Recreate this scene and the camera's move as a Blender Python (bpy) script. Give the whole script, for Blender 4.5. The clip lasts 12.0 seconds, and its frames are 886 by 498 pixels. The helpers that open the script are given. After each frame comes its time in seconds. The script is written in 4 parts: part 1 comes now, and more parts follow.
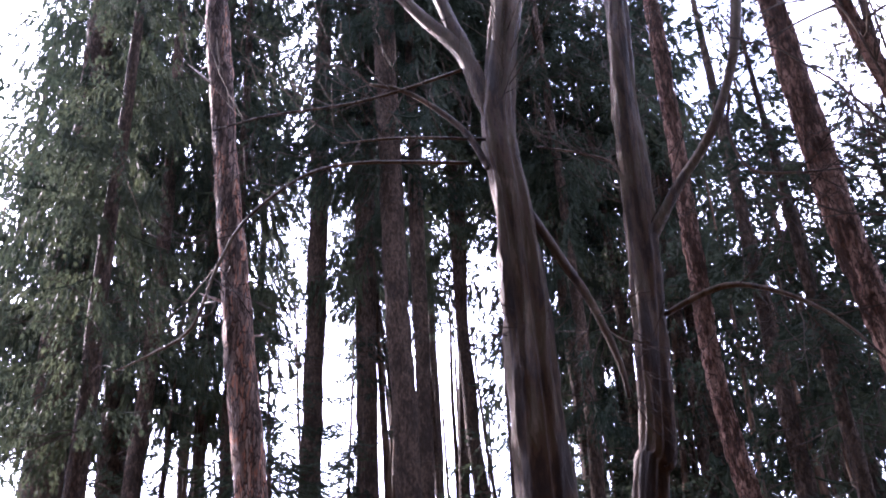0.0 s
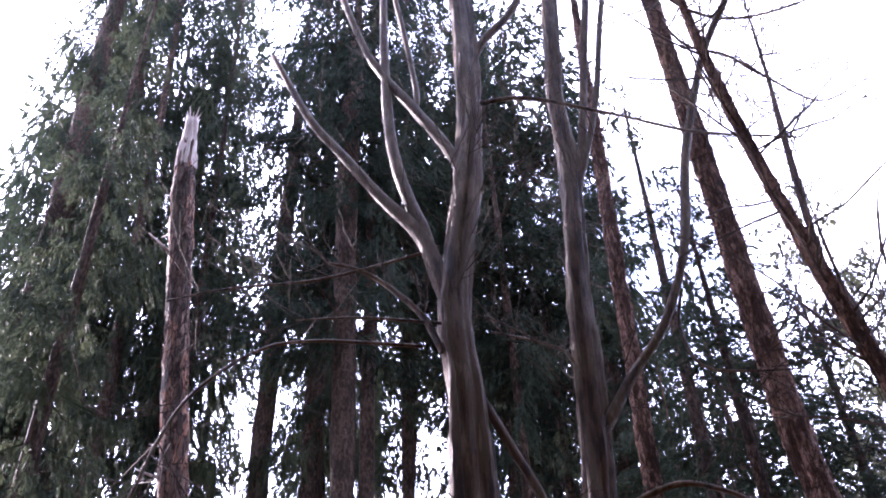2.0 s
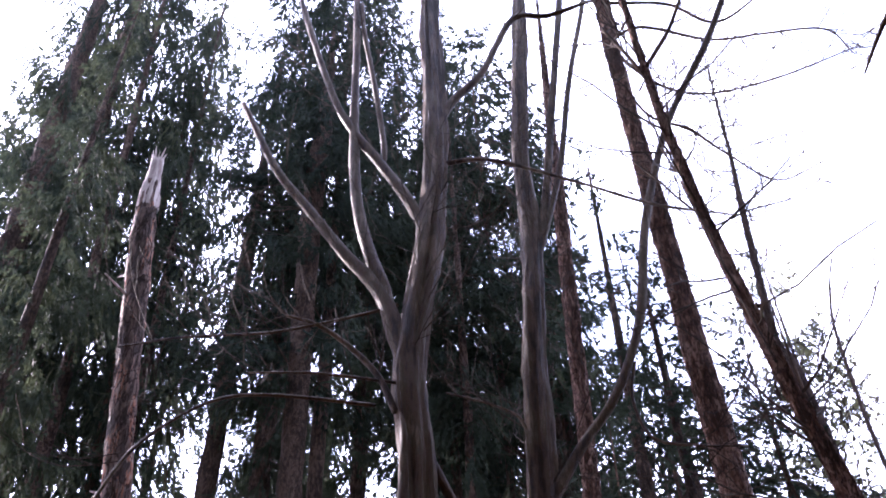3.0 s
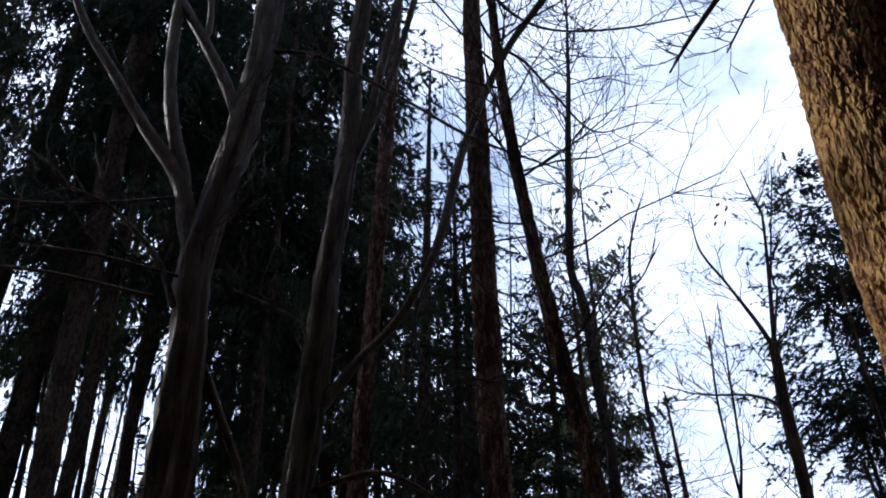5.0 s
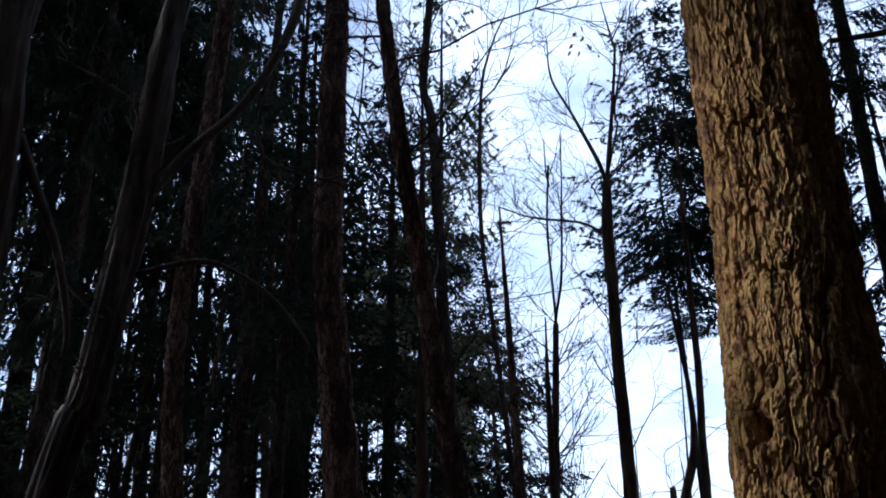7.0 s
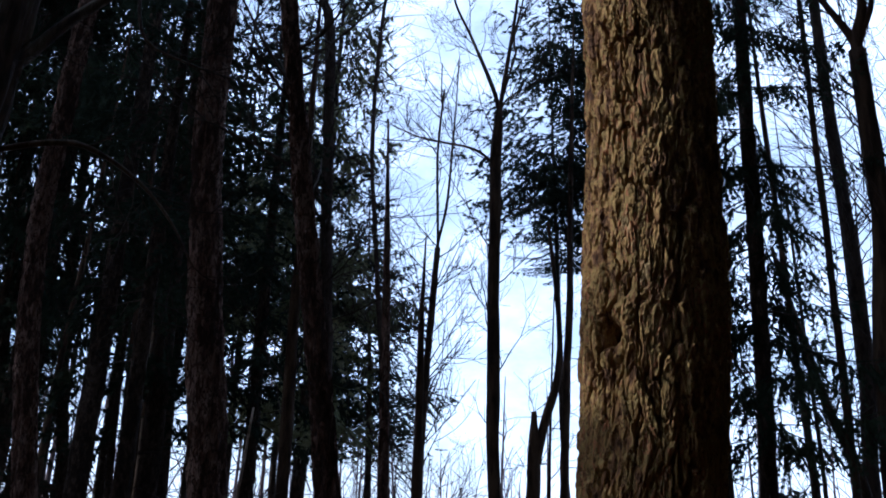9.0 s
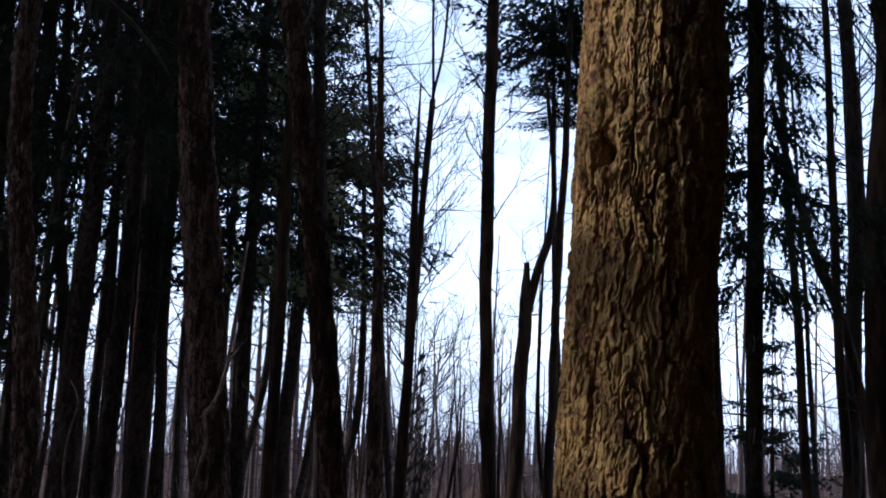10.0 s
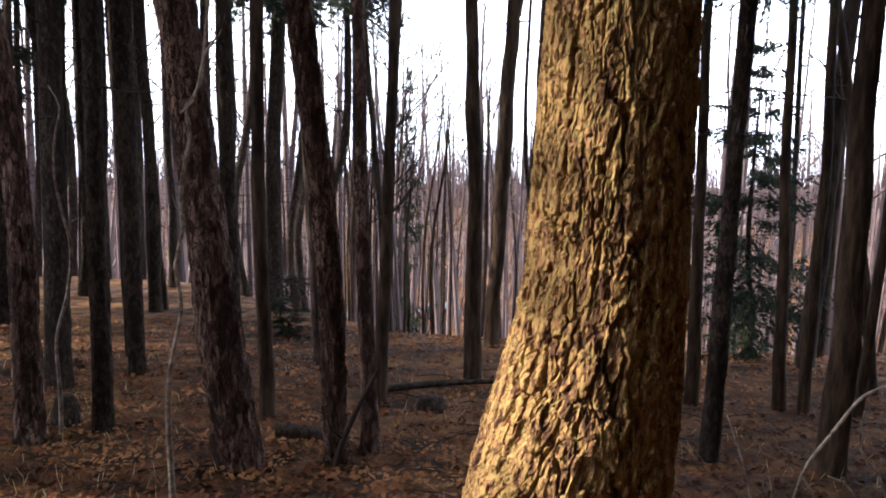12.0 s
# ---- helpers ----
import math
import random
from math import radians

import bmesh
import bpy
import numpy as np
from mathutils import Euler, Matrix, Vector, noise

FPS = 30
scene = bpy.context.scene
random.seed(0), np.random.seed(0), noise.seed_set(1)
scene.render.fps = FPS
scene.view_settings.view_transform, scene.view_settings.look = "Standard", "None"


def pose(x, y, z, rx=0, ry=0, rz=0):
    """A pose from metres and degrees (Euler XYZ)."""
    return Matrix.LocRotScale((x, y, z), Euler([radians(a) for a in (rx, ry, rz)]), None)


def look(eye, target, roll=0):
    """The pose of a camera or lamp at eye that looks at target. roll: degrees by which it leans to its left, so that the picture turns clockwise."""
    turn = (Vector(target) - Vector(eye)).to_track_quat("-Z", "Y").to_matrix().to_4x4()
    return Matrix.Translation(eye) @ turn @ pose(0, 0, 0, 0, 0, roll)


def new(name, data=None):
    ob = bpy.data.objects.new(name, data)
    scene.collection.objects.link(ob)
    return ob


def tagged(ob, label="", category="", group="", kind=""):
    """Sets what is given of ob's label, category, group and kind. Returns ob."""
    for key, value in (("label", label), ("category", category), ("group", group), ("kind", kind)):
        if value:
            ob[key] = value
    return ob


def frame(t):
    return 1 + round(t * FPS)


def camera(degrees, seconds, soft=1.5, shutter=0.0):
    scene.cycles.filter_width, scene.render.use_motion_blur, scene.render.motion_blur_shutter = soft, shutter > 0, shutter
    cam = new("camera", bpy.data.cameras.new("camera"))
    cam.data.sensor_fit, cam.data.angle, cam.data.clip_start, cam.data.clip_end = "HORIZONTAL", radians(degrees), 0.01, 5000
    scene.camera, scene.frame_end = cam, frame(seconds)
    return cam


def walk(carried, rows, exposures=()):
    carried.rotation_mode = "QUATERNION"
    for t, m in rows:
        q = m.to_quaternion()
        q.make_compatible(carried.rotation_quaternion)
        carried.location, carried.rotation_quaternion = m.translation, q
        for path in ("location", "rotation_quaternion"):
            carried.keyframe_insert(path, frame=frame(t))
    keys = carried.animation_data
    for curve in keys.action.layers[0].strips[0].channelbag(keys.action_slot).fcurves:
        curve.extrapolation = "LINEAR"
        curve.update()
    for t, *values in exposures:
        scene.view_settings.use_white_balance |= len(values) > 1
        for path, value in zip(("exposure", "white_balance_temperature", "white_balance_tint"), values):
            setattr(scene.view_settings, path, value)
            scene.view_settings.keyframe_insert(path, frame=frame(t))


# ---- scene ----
cam = camera(53.44, 12.0, soft=1.8)
walk(cam, [
    (0, pose(-0.07, -0.04, 1.6, 118.86, 3.28, 33.5)),
    (0.5, pose(-0.076, -0.028, 1.612, 121.98, 3.26, 32.48)),
    (1, pose(-0.078, -0.024, 1.624, 125.1, 3.28, 31.61)),
    (1.5, pose(-0.063, -0.039, 1.646, 127.49, 2.92, 30.65)),
    (2, pose(-0.056, -0.054, 1.659, 129.91, 2.67, 29.55)),
    (2.5, pose(-0.048, -0.073, 1.677, 132.02, 2.17, 27.95)),
    (2.7, pose(-0.045, -0.09, 1.689, 132.67, 2.05, 27.04)),
    (4.3, pose(0.295, -0.277, 1.964, 128.95, 1.06, 17.16)),
    (4.5, pose(0.281, -0.263, 1.971, 127.97, 0.99, 15.32)),
    (5, pose(0.262, -0.199, 1.976, 123.79, 0.9, 11.3)),
    (5.5, pose(0.248, -0.129, 1.981, 119.19, 0.91, 8.22)),
    (6, pose(0.267, -0.118, 1.968, 115.79, 0.95, 5.44)),
    (6.5, pose(0.271, -0.101, 1.946, 113.76, 0.78, 2.77)),
    (7, pose(0.264, -0.08, 1.919, 111.9, 0.59, -0.13)),
    (7.2, pose(0.263, -0.073, 1.911, 111.23, 0.61, -1.23)),
    (8.8, pose(0.309, -0.048, 1.833, 108.01, -1.5, -8.22)),
    (9, pose(0.325, -0.03, 1.821, 107.34, -1.63, -8.51)),
    (9.5, pose(0.341, -0.018, 1.764, 104.17, -1.96, -8.76)),
    (10, pose(0.344, 0.023, 1.697, 98.48, -2.06, -8.92)),
    (10.5, pose(0.349, 0.023, 1.631, 93.28, -2.43, -8.92)),
    (11, pose(0.357, 0.037, 1.607, 90.07, -2.59, -8.87)),
    (11.5, pose(0.368, 0.041, 1.596, 87.07, -1.98, -8.67)),
    (12, pose(0.386, 0.069, 1.539, 80.6, -1.01, -9.59)),
], exposures=[(0.0, 3.5, 5600, 36), (2.5, 3.4, 5600, 37), (4.3, 1.4, 5550, 17), (4.7, 1.0, 5500, 16), (5.2, 0.6, 5450, 15), (9.0, 0.38, 4900, 12), (10.0, 0.47, 5150, 13), (10.4, 0.55, 5250, 12), (11.0, 1.2, 5800, 12), (11.6, 1.85, 5850, 13), (12.0, 2.3, 5850, 13)])

# ---- world and sun ----
SUN_YAW, SUN_ELEV = -80.0, 31.0
world = bpy.data.worlds.new("sky")
world.use_nodes = True
scene.world = world
wn, wl = world.node_tree.nodes, world.node_tree.links
sky = wn.new("ShaderNodeTexSky")
sky.sky_type, sky.sun_disc = "NISHITA", False
sky.sun_elevation, sky.sun_rotation = radians(SUN_ELEV), radians(SUN_YAW)
sky.air_density, sky.dust_density, sky.ozone_density = 1.0, 1.5, 1.0
# thin broken cloud
wtc = wn.new("ShaderNodeTexCoord")
wmap = wn.new("ShaderNodeMapping")
wmap.inputs["Scale"].default_value = (2.2, 2.2, 4.5)
wno = wn.new("ShaderNodeTexNoise")
wno.inputs["Scale"].default_value, wno.inputs["Detail"].default_value, wno.inputs["Roughness"].default_value = 1.6, 7.0, 0.62
wra = wn.new("ShaderNodeValToRGB")
wra.color_ramp.elements[0].position, wra.color_ramp.elements[0].color = 0.34, (0.19, 0.19, 0.19, 1)
wra.color_ramp.elements[1].position, wra.color_ramp.elements[1].color = 0.61, (0.68, 0.68, 0.68, 1)
wmi = wn.new("ShaderNodeMix")
wmi.data_type = "RGBA"
wmi.inputs[7].default_value = (13.0, 13.6, 14.5, 1)
wl.new(wtc.outputs["Generated"], wmap.inputs["Vector"])
wl.new(wmap.outputs["Vector"], wno.inputs["Vector"])
wl.new(wno.outputs["Fac"], wra.inputs["Fac"])
wl.new(wra.outputs["Color"], wmi.inputs[0])
wl.new(sky.outputs["Color"], wmi.inputs[6])
wbg = wn["Background"]
wbg.inputs["Strength"].default_value = 0.115
wl.new(wmi.outputs[2], wbg.inputs["Color"])

sun = new("sun", bpy.data.lights.new("sun", "SUN"))
sun.data.energy, sun.data.angle, sun.data.color = 4.6, radians(0.6), (1.0, 0.9, 0.74)
_e, _a = radians(SUN_ELEV), radians(SUN_YAW)
sun.matrix_world = look((math.sin(_a) * math.cos(_e) * 60, math.cos(_a) * math.cos(_e) * 60, math.sin(_e) * 60), (0, 0, 0))

# ---- materials ----
def material(name, stops, scale=8.0, stretch=(1, 1, 1), rough=0.85, bump=0.4, bump_scale=40.0, detail=6.0, depth=0.01, coords="Object", vary=0.0, translucent=0.0, plates=0.0, crack=(0.03, 0.022, 0.018), gloss=0.1, crack_width=0.09):
    """stops: (position, colour) of the ramp over a grain noise; a second, larger noise shifts it."""
    m = bpy.data.materials.new(name)
    m.use_nodes = True
    n, l = m.node_tree.nodes, m.node_tree.links
    b = n["Principled BSDF"]
    b.inputs["Roughness"].default_value = rough
    b.inputs["Specular IOR Level"].default_value = gloss
    tc = n.new("ShaderNodeTexCoord")
    mp = n.new("ShaderNodeMapping")
    mp.inputs["Scale"].default_value = stretch
    l.new(tc.outputs[coords], mp.inputs["Vector"])
    fine = n.new("ShaderNodeTexNoise")
    fine.inputs["Scale"].default_value, fine.inputs["Detail"].default_value, fine.inputs["Roughness"].default_value = scale, detail, 0.65
    big = n.new("ShaderNodeTexNoise")
    big.inputs["Scale"].default_value, big.inputs["Detail"].default_value = scale * 0.17, 3.0
    l.new(mp.outputs["Vector"], fine.inputs["Vector"])
    l.new(mp.outputs["Vector"], big.inputs["Vector"])
    add = n.new("ShaderNodeMath")
    add.operation = "MULTIPLY_ADD"
    add.inputs[1].default_value = 0.6
    l.new(big.outputs["Fac"], add.inputs[0])
    sub = n.new("ShaderNodeMath")
    sub.operation = "SUBTRACT"
    sub.inputs[1].default_value = 0.3
    l.new(fine.outputs["Fac"], sub.inputs[0])
    l.new(sub.outputs[0], add.inputs[2])
    last = add.outputs[0]
    if vary:
        oi = n.new("ShaderNodeObjectInfo")
        va = n.new("ShaderNodeMath")
        va.operation = "MULTIPLY_ADD"
        va.inputs[1].default_value = vary
        l.new(oi.outputs["Random"], va.inputs[0])
        l.new(last, va.inputs[2])
        vb = n.new("ShaderNodeMath")
        vb.operation = "SUBTRACT"
        vb.inputs[1].default_value = vary * 0.5
        l.new(va.outputs[0], vb.inputs[0])
        last = vb.outputs[0]
    if plates:
        # each plate has a shade of its own
        warp = n.new("ShaderNodeTexNoise")
        warp.inputs["Scale"].default_value, warp.inputs["Detail"].default_value = plates * 0.9, 5.0
        l.new(mp.outputs["Vector"], warp.inputs["Vector"])
        mixv = n.new("ShaderNodeVectorMath")
        mixv.operation = "MULTIPLY_ADD"
        mixv.inputs[1].default_value = (2.6 / plates,) * 3
        l.new(warp.outputs["Color"], mixv.inputs[0])
        l.new(mp.outputs["Vector"], mixv.inputs[2])
        cell = n.new("ShaderNodeTexVoronoi")
        cell.inputs["Scale"].default_value = plates
        l.new(mixv.outputs[0], cell.inputs["Vector"])
        tint = n.new("ShaderNodeSeparateColor")
        l.new(cell.outputs["Color"], tint.inputs[0])
        own = n.new("ShaderNodeMath")
        own.operation = "MULTIPLY_ADD"
        own.inputs[1].default_value = 0.16
        l.new(tint.outputs[0], own.inputs[0])
        l.new(last, own.inputs[2])
        even = n.new("ShaderNodeMath")
        even.operation = "SUBTRACT"
        even.inputs[1].default_value = 0.08
        l.new(own.outputs[0], even.inputs[0])
        last = even.outputs[0]
    ramp = n.new("ShaderNodeValToRGB")
    e = ramp.color_ramp.elements
    while len(e) < len(stops):
        e.new(0.5)
    for k, (p, c) in zip(e, stops):
        k.position, k.color = p, (*c, 1)
    l.new(last, ramp.inputs["Fac"])
    colour, relief = ramp.outputs["Color"], None
    if plates:
        # dark cracks part the plates
        vo = n.new("ShaderNodeTexVoronoi")
        vo.feature = "DISTANCE_TO_EDGE"
        vo.inputs["Scale"].default_value = plates
        l.new(mixv.outputs[0], vo.inputs["Vector"])
        cr = n.new("ShaderNodeMapRange")
        cr.inputs[1].default_value, cr.inputs[2].default_value = 0.0, crack_width
        l.new(vo.outputs["Distance"], cr.inputs[0])
        cm = n.new("ShaderNodeMix")
        cm.data_type = "RGBA"
        cm.inputs[6].default_value = (*crack, 1)
        l.new(cr.outputs[0], cm.inputs[0])
        l.new(colour, cm.inputs[7])
        colour, relief = cm.outputs[2], cr.outputs[0]
    l.new(colour, b.inputs["Base Color"])
    if bump:
        rn = n.new("ShaderNodeTexNoise")
        rn.inputs["Scale"].default_value, rn.inputs["Detail"].default_value, rn.inputs["Roughness"].default_value = bump_scale, 8.0, 0.7
        l.new(mp.outputs["Vector"], rn.inputs["Vector"])
        bp = n.new("ShaderNodeBump")
        bp.inputs["Strength"].default_value, bp.inputs["Distance"].default_value = bump, depth
        height = rn.outputs["Fac"]
        if relief:
            hs = n.new("ShaderNodeMath")
            hs.operation = "MULTIPLY_ADD"
            hs.inputs[1].default_value = 1.2
            l.new(relief, hs.inputs[0])
            l.new(height, hs.inputs[2])
            height = hs.outputs[0]
        l.new(height, bp.inputs["Height"])
        l.new(bp.outputs["Normal"], b.inputs["Normal"])
    if translucent:
        tr = n.new("ShaderNodeBsdfTranslucent")
        l.new(ramp.outputs["Color"], tr.inputs["Color"])
        mx = n.new("ShaderNodeMixShader")
        mx.inputs[0].default_value = translucent
        l.new(b.outputs[0], mx.inputs[1])
        l.new(tr.outputs[0], mx.inputs[2])
        l.new(mx.outputs[0], n["Material Output"].inputs["Surface"])
    return m


UP3 = (1, 1, 0.22)
BARK = {
    "plates": material("ochre_pine_bark", [(0.30, (0.045, 0.022, 0.012)), (0.40, (0.122, 0.061, 0.027)), (0.47, (0.211, 0.118, 0.042)), (0.53, (0.243, 0.154, 0.052)), (0.60, (0.166, 0.118, 0.042)), (0.66, (0.218, 0.083, 0.035)), (0.74, (0.269, 0.186, 0.083))], 34.0, (1, 1, 0.4), 0.9, 0.6, 110.0, depth=0.008, plates=48.0, crack=(0.045, 0.023, 0.012), crack_width=0.045),
    "pine": material("red_pine_bark", [(0.38, (0.038, 0.021, 0.015)), (0.5, (0.098, 0.052, 0.036)), (0.62, (0.19, 0.118, 0.088))], 22.0, (1, 1, 0.35), 0.9, 1.0, 45.0, depth=0.03, plates=30.0, crack=(0.028, 0.018, 0.014)),
    "beech": material("brown_smooth_bark", [(0.34, (0.012, 0.007, 0.005)), (0.43, (0.022, 0.012, 0.007)), (0.50, (0.046, 0.026, 0.014)), (0.57, (0.034, 0.025, 0.011)), (0.66, (0.080, 0.053, 0.032))], 13.0, (1, 1, 0.22), 0.62, 1.0, 30.0, depth=0.02, gloss=0.13),
    "spruce": material("brown_spruce_bark", [(0.38, (0.014, 0.009, 0.006)), (0.5, (0.032, 0.020, 0.013)), (0.62, (0.060, 0.041, 0.028))], 30.0, (1, 1, 0.45), 0.92, 1.0, 50.0, depth=0.02, plates=38.0, crack=(0.02, 0.015, 0.012)),
    "larch": material("dark_scaly_bark", [(0.38, (0.016, 0.010, 0.008)), (0.62, (0.046, 0.032, 0.024))], 20.0, (1, 1, 0.3), 0.92, 0.9, 40.0, depth=0.02),
    "ash": material("dull_grey_brown_bark", [(0.38, (0.014, 0.008, 0.005)), (0.5, (0.034, 0.020, 0.012)), (0.62, (0.060, 0.036, 0.021))], 18.0, (1, 1, 0.2), 0.85, 0.9, 35.0, depth=0.02),
    "peeled": material("peeled_red_bark", [(0.34, (0.035, 0.024, 0.019)), (0.44, (0.095, 0.064, 0.049)), (0.51, (0.14, 0.098, 0.08)), (0.56, (0.24, 0.10, 0.055)), (0.64, (0.29, 0.22, 0.175))], 12.0, (1, 1, 0.25), 0.85, 1.0, 34.0, depth=0.035, plates=24.0, crack=(0.022, 0.013, 0.01), crack_width=0.12),
    "bare_wood": material("weathered_bare_wood", [(0.38, (0.13, 0.10, 0.085)), (0.5, (0.25, 0.21, 0.185)), (0.62, (0.38, 0.33, 0.30))], 25.0, (1, 1, 0.1), 0.8, 0.7, 60.0),
    "twig": material("brown_twig_bark", [(0.3, (0.014, 0.010, 0.008)), (0.7, (0.045, 0.032, 0.024))], 12.0, (1, 1, 1), 0.85, 0.0),
    "cane": material("dry_cane", [(0.36, (0.07, 0.05, 0.035)), (0.5, (0.17, 0.125, 0.09)), (0.64, (0.30, 0.235, 0.175))], 22.0, (1, 1, 1), 0.8, 0.4, 50.0),
    "pale_twig": material("pale_twig_bark", [(0.36, (0.13, 0.10, 0.08)), (0.64, (0.36, 0.31, 0.26))], 16.0, (1, 1, 1), 0.75, 0.4, 50.0),
}
NEEDLE = material("spruce_needles", [(0.3, (0.012, 0.018, 0.013)), (0.55, (0.023, 0.030, 0.019)), (0.8, (0.050, 0.059, 0.032))], 1.3, (1, 1, 1), 0.7, 0.0, vary=0.25, translucent=0.4, gloss=0.03)
NEEDLE_OLD = material("pale_spruce_needles", [(0.3, (0.05, 0.055, 0.025)), (0.55, (0.10, 0.10, 0.045)), (0.8, (0.15, 0.13, 0.06))], 1.3, (1, 1, 1), 0.6, 0.0, translucent=0.3)
SOIL = material("leaf_litter_soil", [(0.36, (0.013, 0.006, 0.003)), (0.46, (0.040, 0.017, 0.006)), (0.56, (0.080, 0.034, 0.012)), (0.66, (0.110, 0.055, 0.016))], 3.0, (1, 1, 1), 0.95, 1.0, 22.0, depth=0.05)
LEAF = material("fallen_beech_leaves", [(0.36, (0.028, 0.010, 0.004)), (0.5, (0.095, 0.034, 0.012)), (0.64, (0.220, 0.099, 0.036))], 1.8, (1, 1, 1), 0.75, 0.0, translucent=0.15)
GRASS = material("dry_straw_grass", [(0.3, (0.16, 0.11, 0.05)), (0.7, (0.40, 0.30, 0.15))], 3.0, (1, 1, 1), 0.8, 0.0, translucent=0.2)
FAR = material("far_bare_woods", [(0.3, (0.05, 0.036, 0.036)), (0.7, (0.135, 0.095, 0.09))], 0.2, (1, 1, 1), 0.9, 0.0)
WATER = material("river_water", [(0.3, (0.05, 0.06, 0.07)), (0.7, (0.08, 0.09, 0.10))], 0.2, (1, 1, 1), 0.55, 0.3, 1.0)


# ---- geometry helpers ----
class Geo:
    def __init__(self):
        self.v, self.f = [], []

    def mesh(self, name, mat, smooth=True):
        me = bpy.data.meshes.new(name)
        me.from_pydata(self.v, [], self.f)
        me.materials.append(mat)
        if smooth:
            me.polygons.foreach_set("use_smooth", [True] * len(me.polygons))
        me.update()
        return me


def part(name, geo, mat, parent, label="", smooth=True, kind=""):
    me = geo if isinstance(geo, bpy.types.Mesh) else geo.mesh(name, mat, smooth)
    ob = new(name, me)
    ob.parent = parent
    return tagged(ob, label, kind=kind)


def smooth_path(pts, step):
    """Catmull-Rom through (x, y, z, r) points."""
    p = np.array(pts, float)
    p = np.vstack([2 * p[0] - p[1], p, 2 * p[-1] - p[-2]])
    p[0, 3], p[-1, 3] = p[1, 3], p[-2, 3]
    out = []
    for i in range(1, len(p) - 2):
        a, b, c, d = p[i - 1:i + 3]
        n = max(1, int(np.linalg.norm(c[:3] - b[:3]) / step))
        for k in range(n):
            t = k / n
            out.append(0.5 * (2 * b + (c - a) * t + (2 * a - 5 * b + 4 * c - d) * t * t + (3 * b - a - 3 * c + d) * t ** 3))
    out.append(p[-2])
    out = np.array(out)
    out[:, 3] = np.clip(out[:, 3], 0.0015, 3)
    return out


def tube(geo, path, sides=8, rough=0.0, lump=0.0, seed=0.0, cap=True, flute=0.0, plated=0.0):
    """A round limb along a path of (x, y, z, r), with an uneven skin."""
    q = np.asarray(path, float)
    n = len(q)
    tan = np.gradient(q[:, :3], axis=0)
    tan /= np.linalg.norm(tan, axis=1)[:, None] + 1e-9
    ref = np.array([1.0, 0.0, 0.0]) if abs(tan[0, 2]) > 0.6 else np.array([0.0, 0.0, 1.0])
    start = len(geo.v)
    for i in range(n):
        a = np.cross(tan[i], ref)
        a /= np.linalg.norm(a) + 1e-9
        b = np.cross(tan[i], a)
        for k in range(sides):
            w = 2 * math.pi * k / sides
            r = q[i, 3]
            if rough or lump:
                px, py = math.cos(w), math.sin(w)
                zz = q[i, 2]
                if lump:
                    r *= 1 + lump * noise.noise((px * 0.9 + seed, py * 0.9, zz * 1.3))
                if flute:
                    r *= 1 + flute * (1 - 2 * abs(noise.noise((px * 2.3 + seed, py * 2.3, zz * 0.45))) - 0.6)
                if rough:
                    r *= 1 + rough * noise.noise((px * 4.5 + seed, py * 4.5, zz * 7.0))
            if plated:
                u = w * 0.11
                d, k1 = noise.voronoi(((u + 0.01 * noise.noise((u * 14, q[i, 2] * 7, seed))) * 30, q[i, 2] * 8, seed))
                r += plated * (noise.cell(k1[0] * 7.3) * 0.5 - 1.3 * max(0.0, 1 - (d[1] - d[0]) * 4.5))
            v = q[i, :3] + (a * math.cos(w) + b * math.sin(w)) * r
            geo.v.append((v[0], v[1], v[2]))
    for i in range(n - 1):
        for k in range(sides):
            k2 = (k + 1) % sides
            o = start + i * sides
            geo.f.append((o + k, o + k2, o + sides + k2, o + sides + k))
    if cap and sides > 2:
        geo.f.append(tuple(start + (n - 1) * sides + k for k in range(sides)))


def stick(geo, a, b, r0, r1, sides=3):
    tube(geo, [(*a, r0), (*b, r1)], sides, cap=False)


def unit(v):
    return v / (np.linalg.norm(v) + 1e-9)


def grow(geo, p, d, length, r, rng, depth, lift=0.12, wander=0.25, forks=4, sides=3):
    """A wandering twig with side twigs, down to fine ends."""
    n = 4 if depth else 3
    path = [(*p, r)]
    d = unit(np.array(d, float))
    nodes = []
    for i in range(n):
        d = unit(d + rng.normal(0, wander, 3) * 0.6 + np.array([0, 0, lift]))
        p = np.array(p) + d * length / n
        path.append((*p, max(r * (1 - 0.6 * (i + 1) / n), 0.0022)))
        nodes.append((p.copy(), d.copy(), r * (1 - 0.55 * (i + 1) / n)))
    tube(geo, path, sides, cap=False)
    if depth:
        for k in range(forks):
            q, e, rr = nodes[rng.integers(0, n)]
            side = unit(np.cross(e, rng.normal(0, 1, 3)))
            grow(geo, q, e * 0.75 + side * rng.uniform(0.5, 1.0), length * rng.uniform(0.35, 0.6), rr * 0.72, rng, depth - 1, lift, wander, forks, 3)


def ground_z(x, y):
    ca, sa = 0.98481, 0.17365
    u, v = x * sa + y * ca, x * ca - y * sa
    edge = np.interp(v, [-20, -6, -2, -0.3, 2.8, 20], [20, 18, 11.5, 9.2, 7.4, 7.8])
    w = max(u - edge, 0.0)
    z = -0.13 * max(min(u, edge), -40.0)
    fall = 0.30 * ((w * w + 4) ** 0.5 - 2)
    return z - (fall if fall < 20 else 20 + 0.14 * max(w - 250, 0.0))


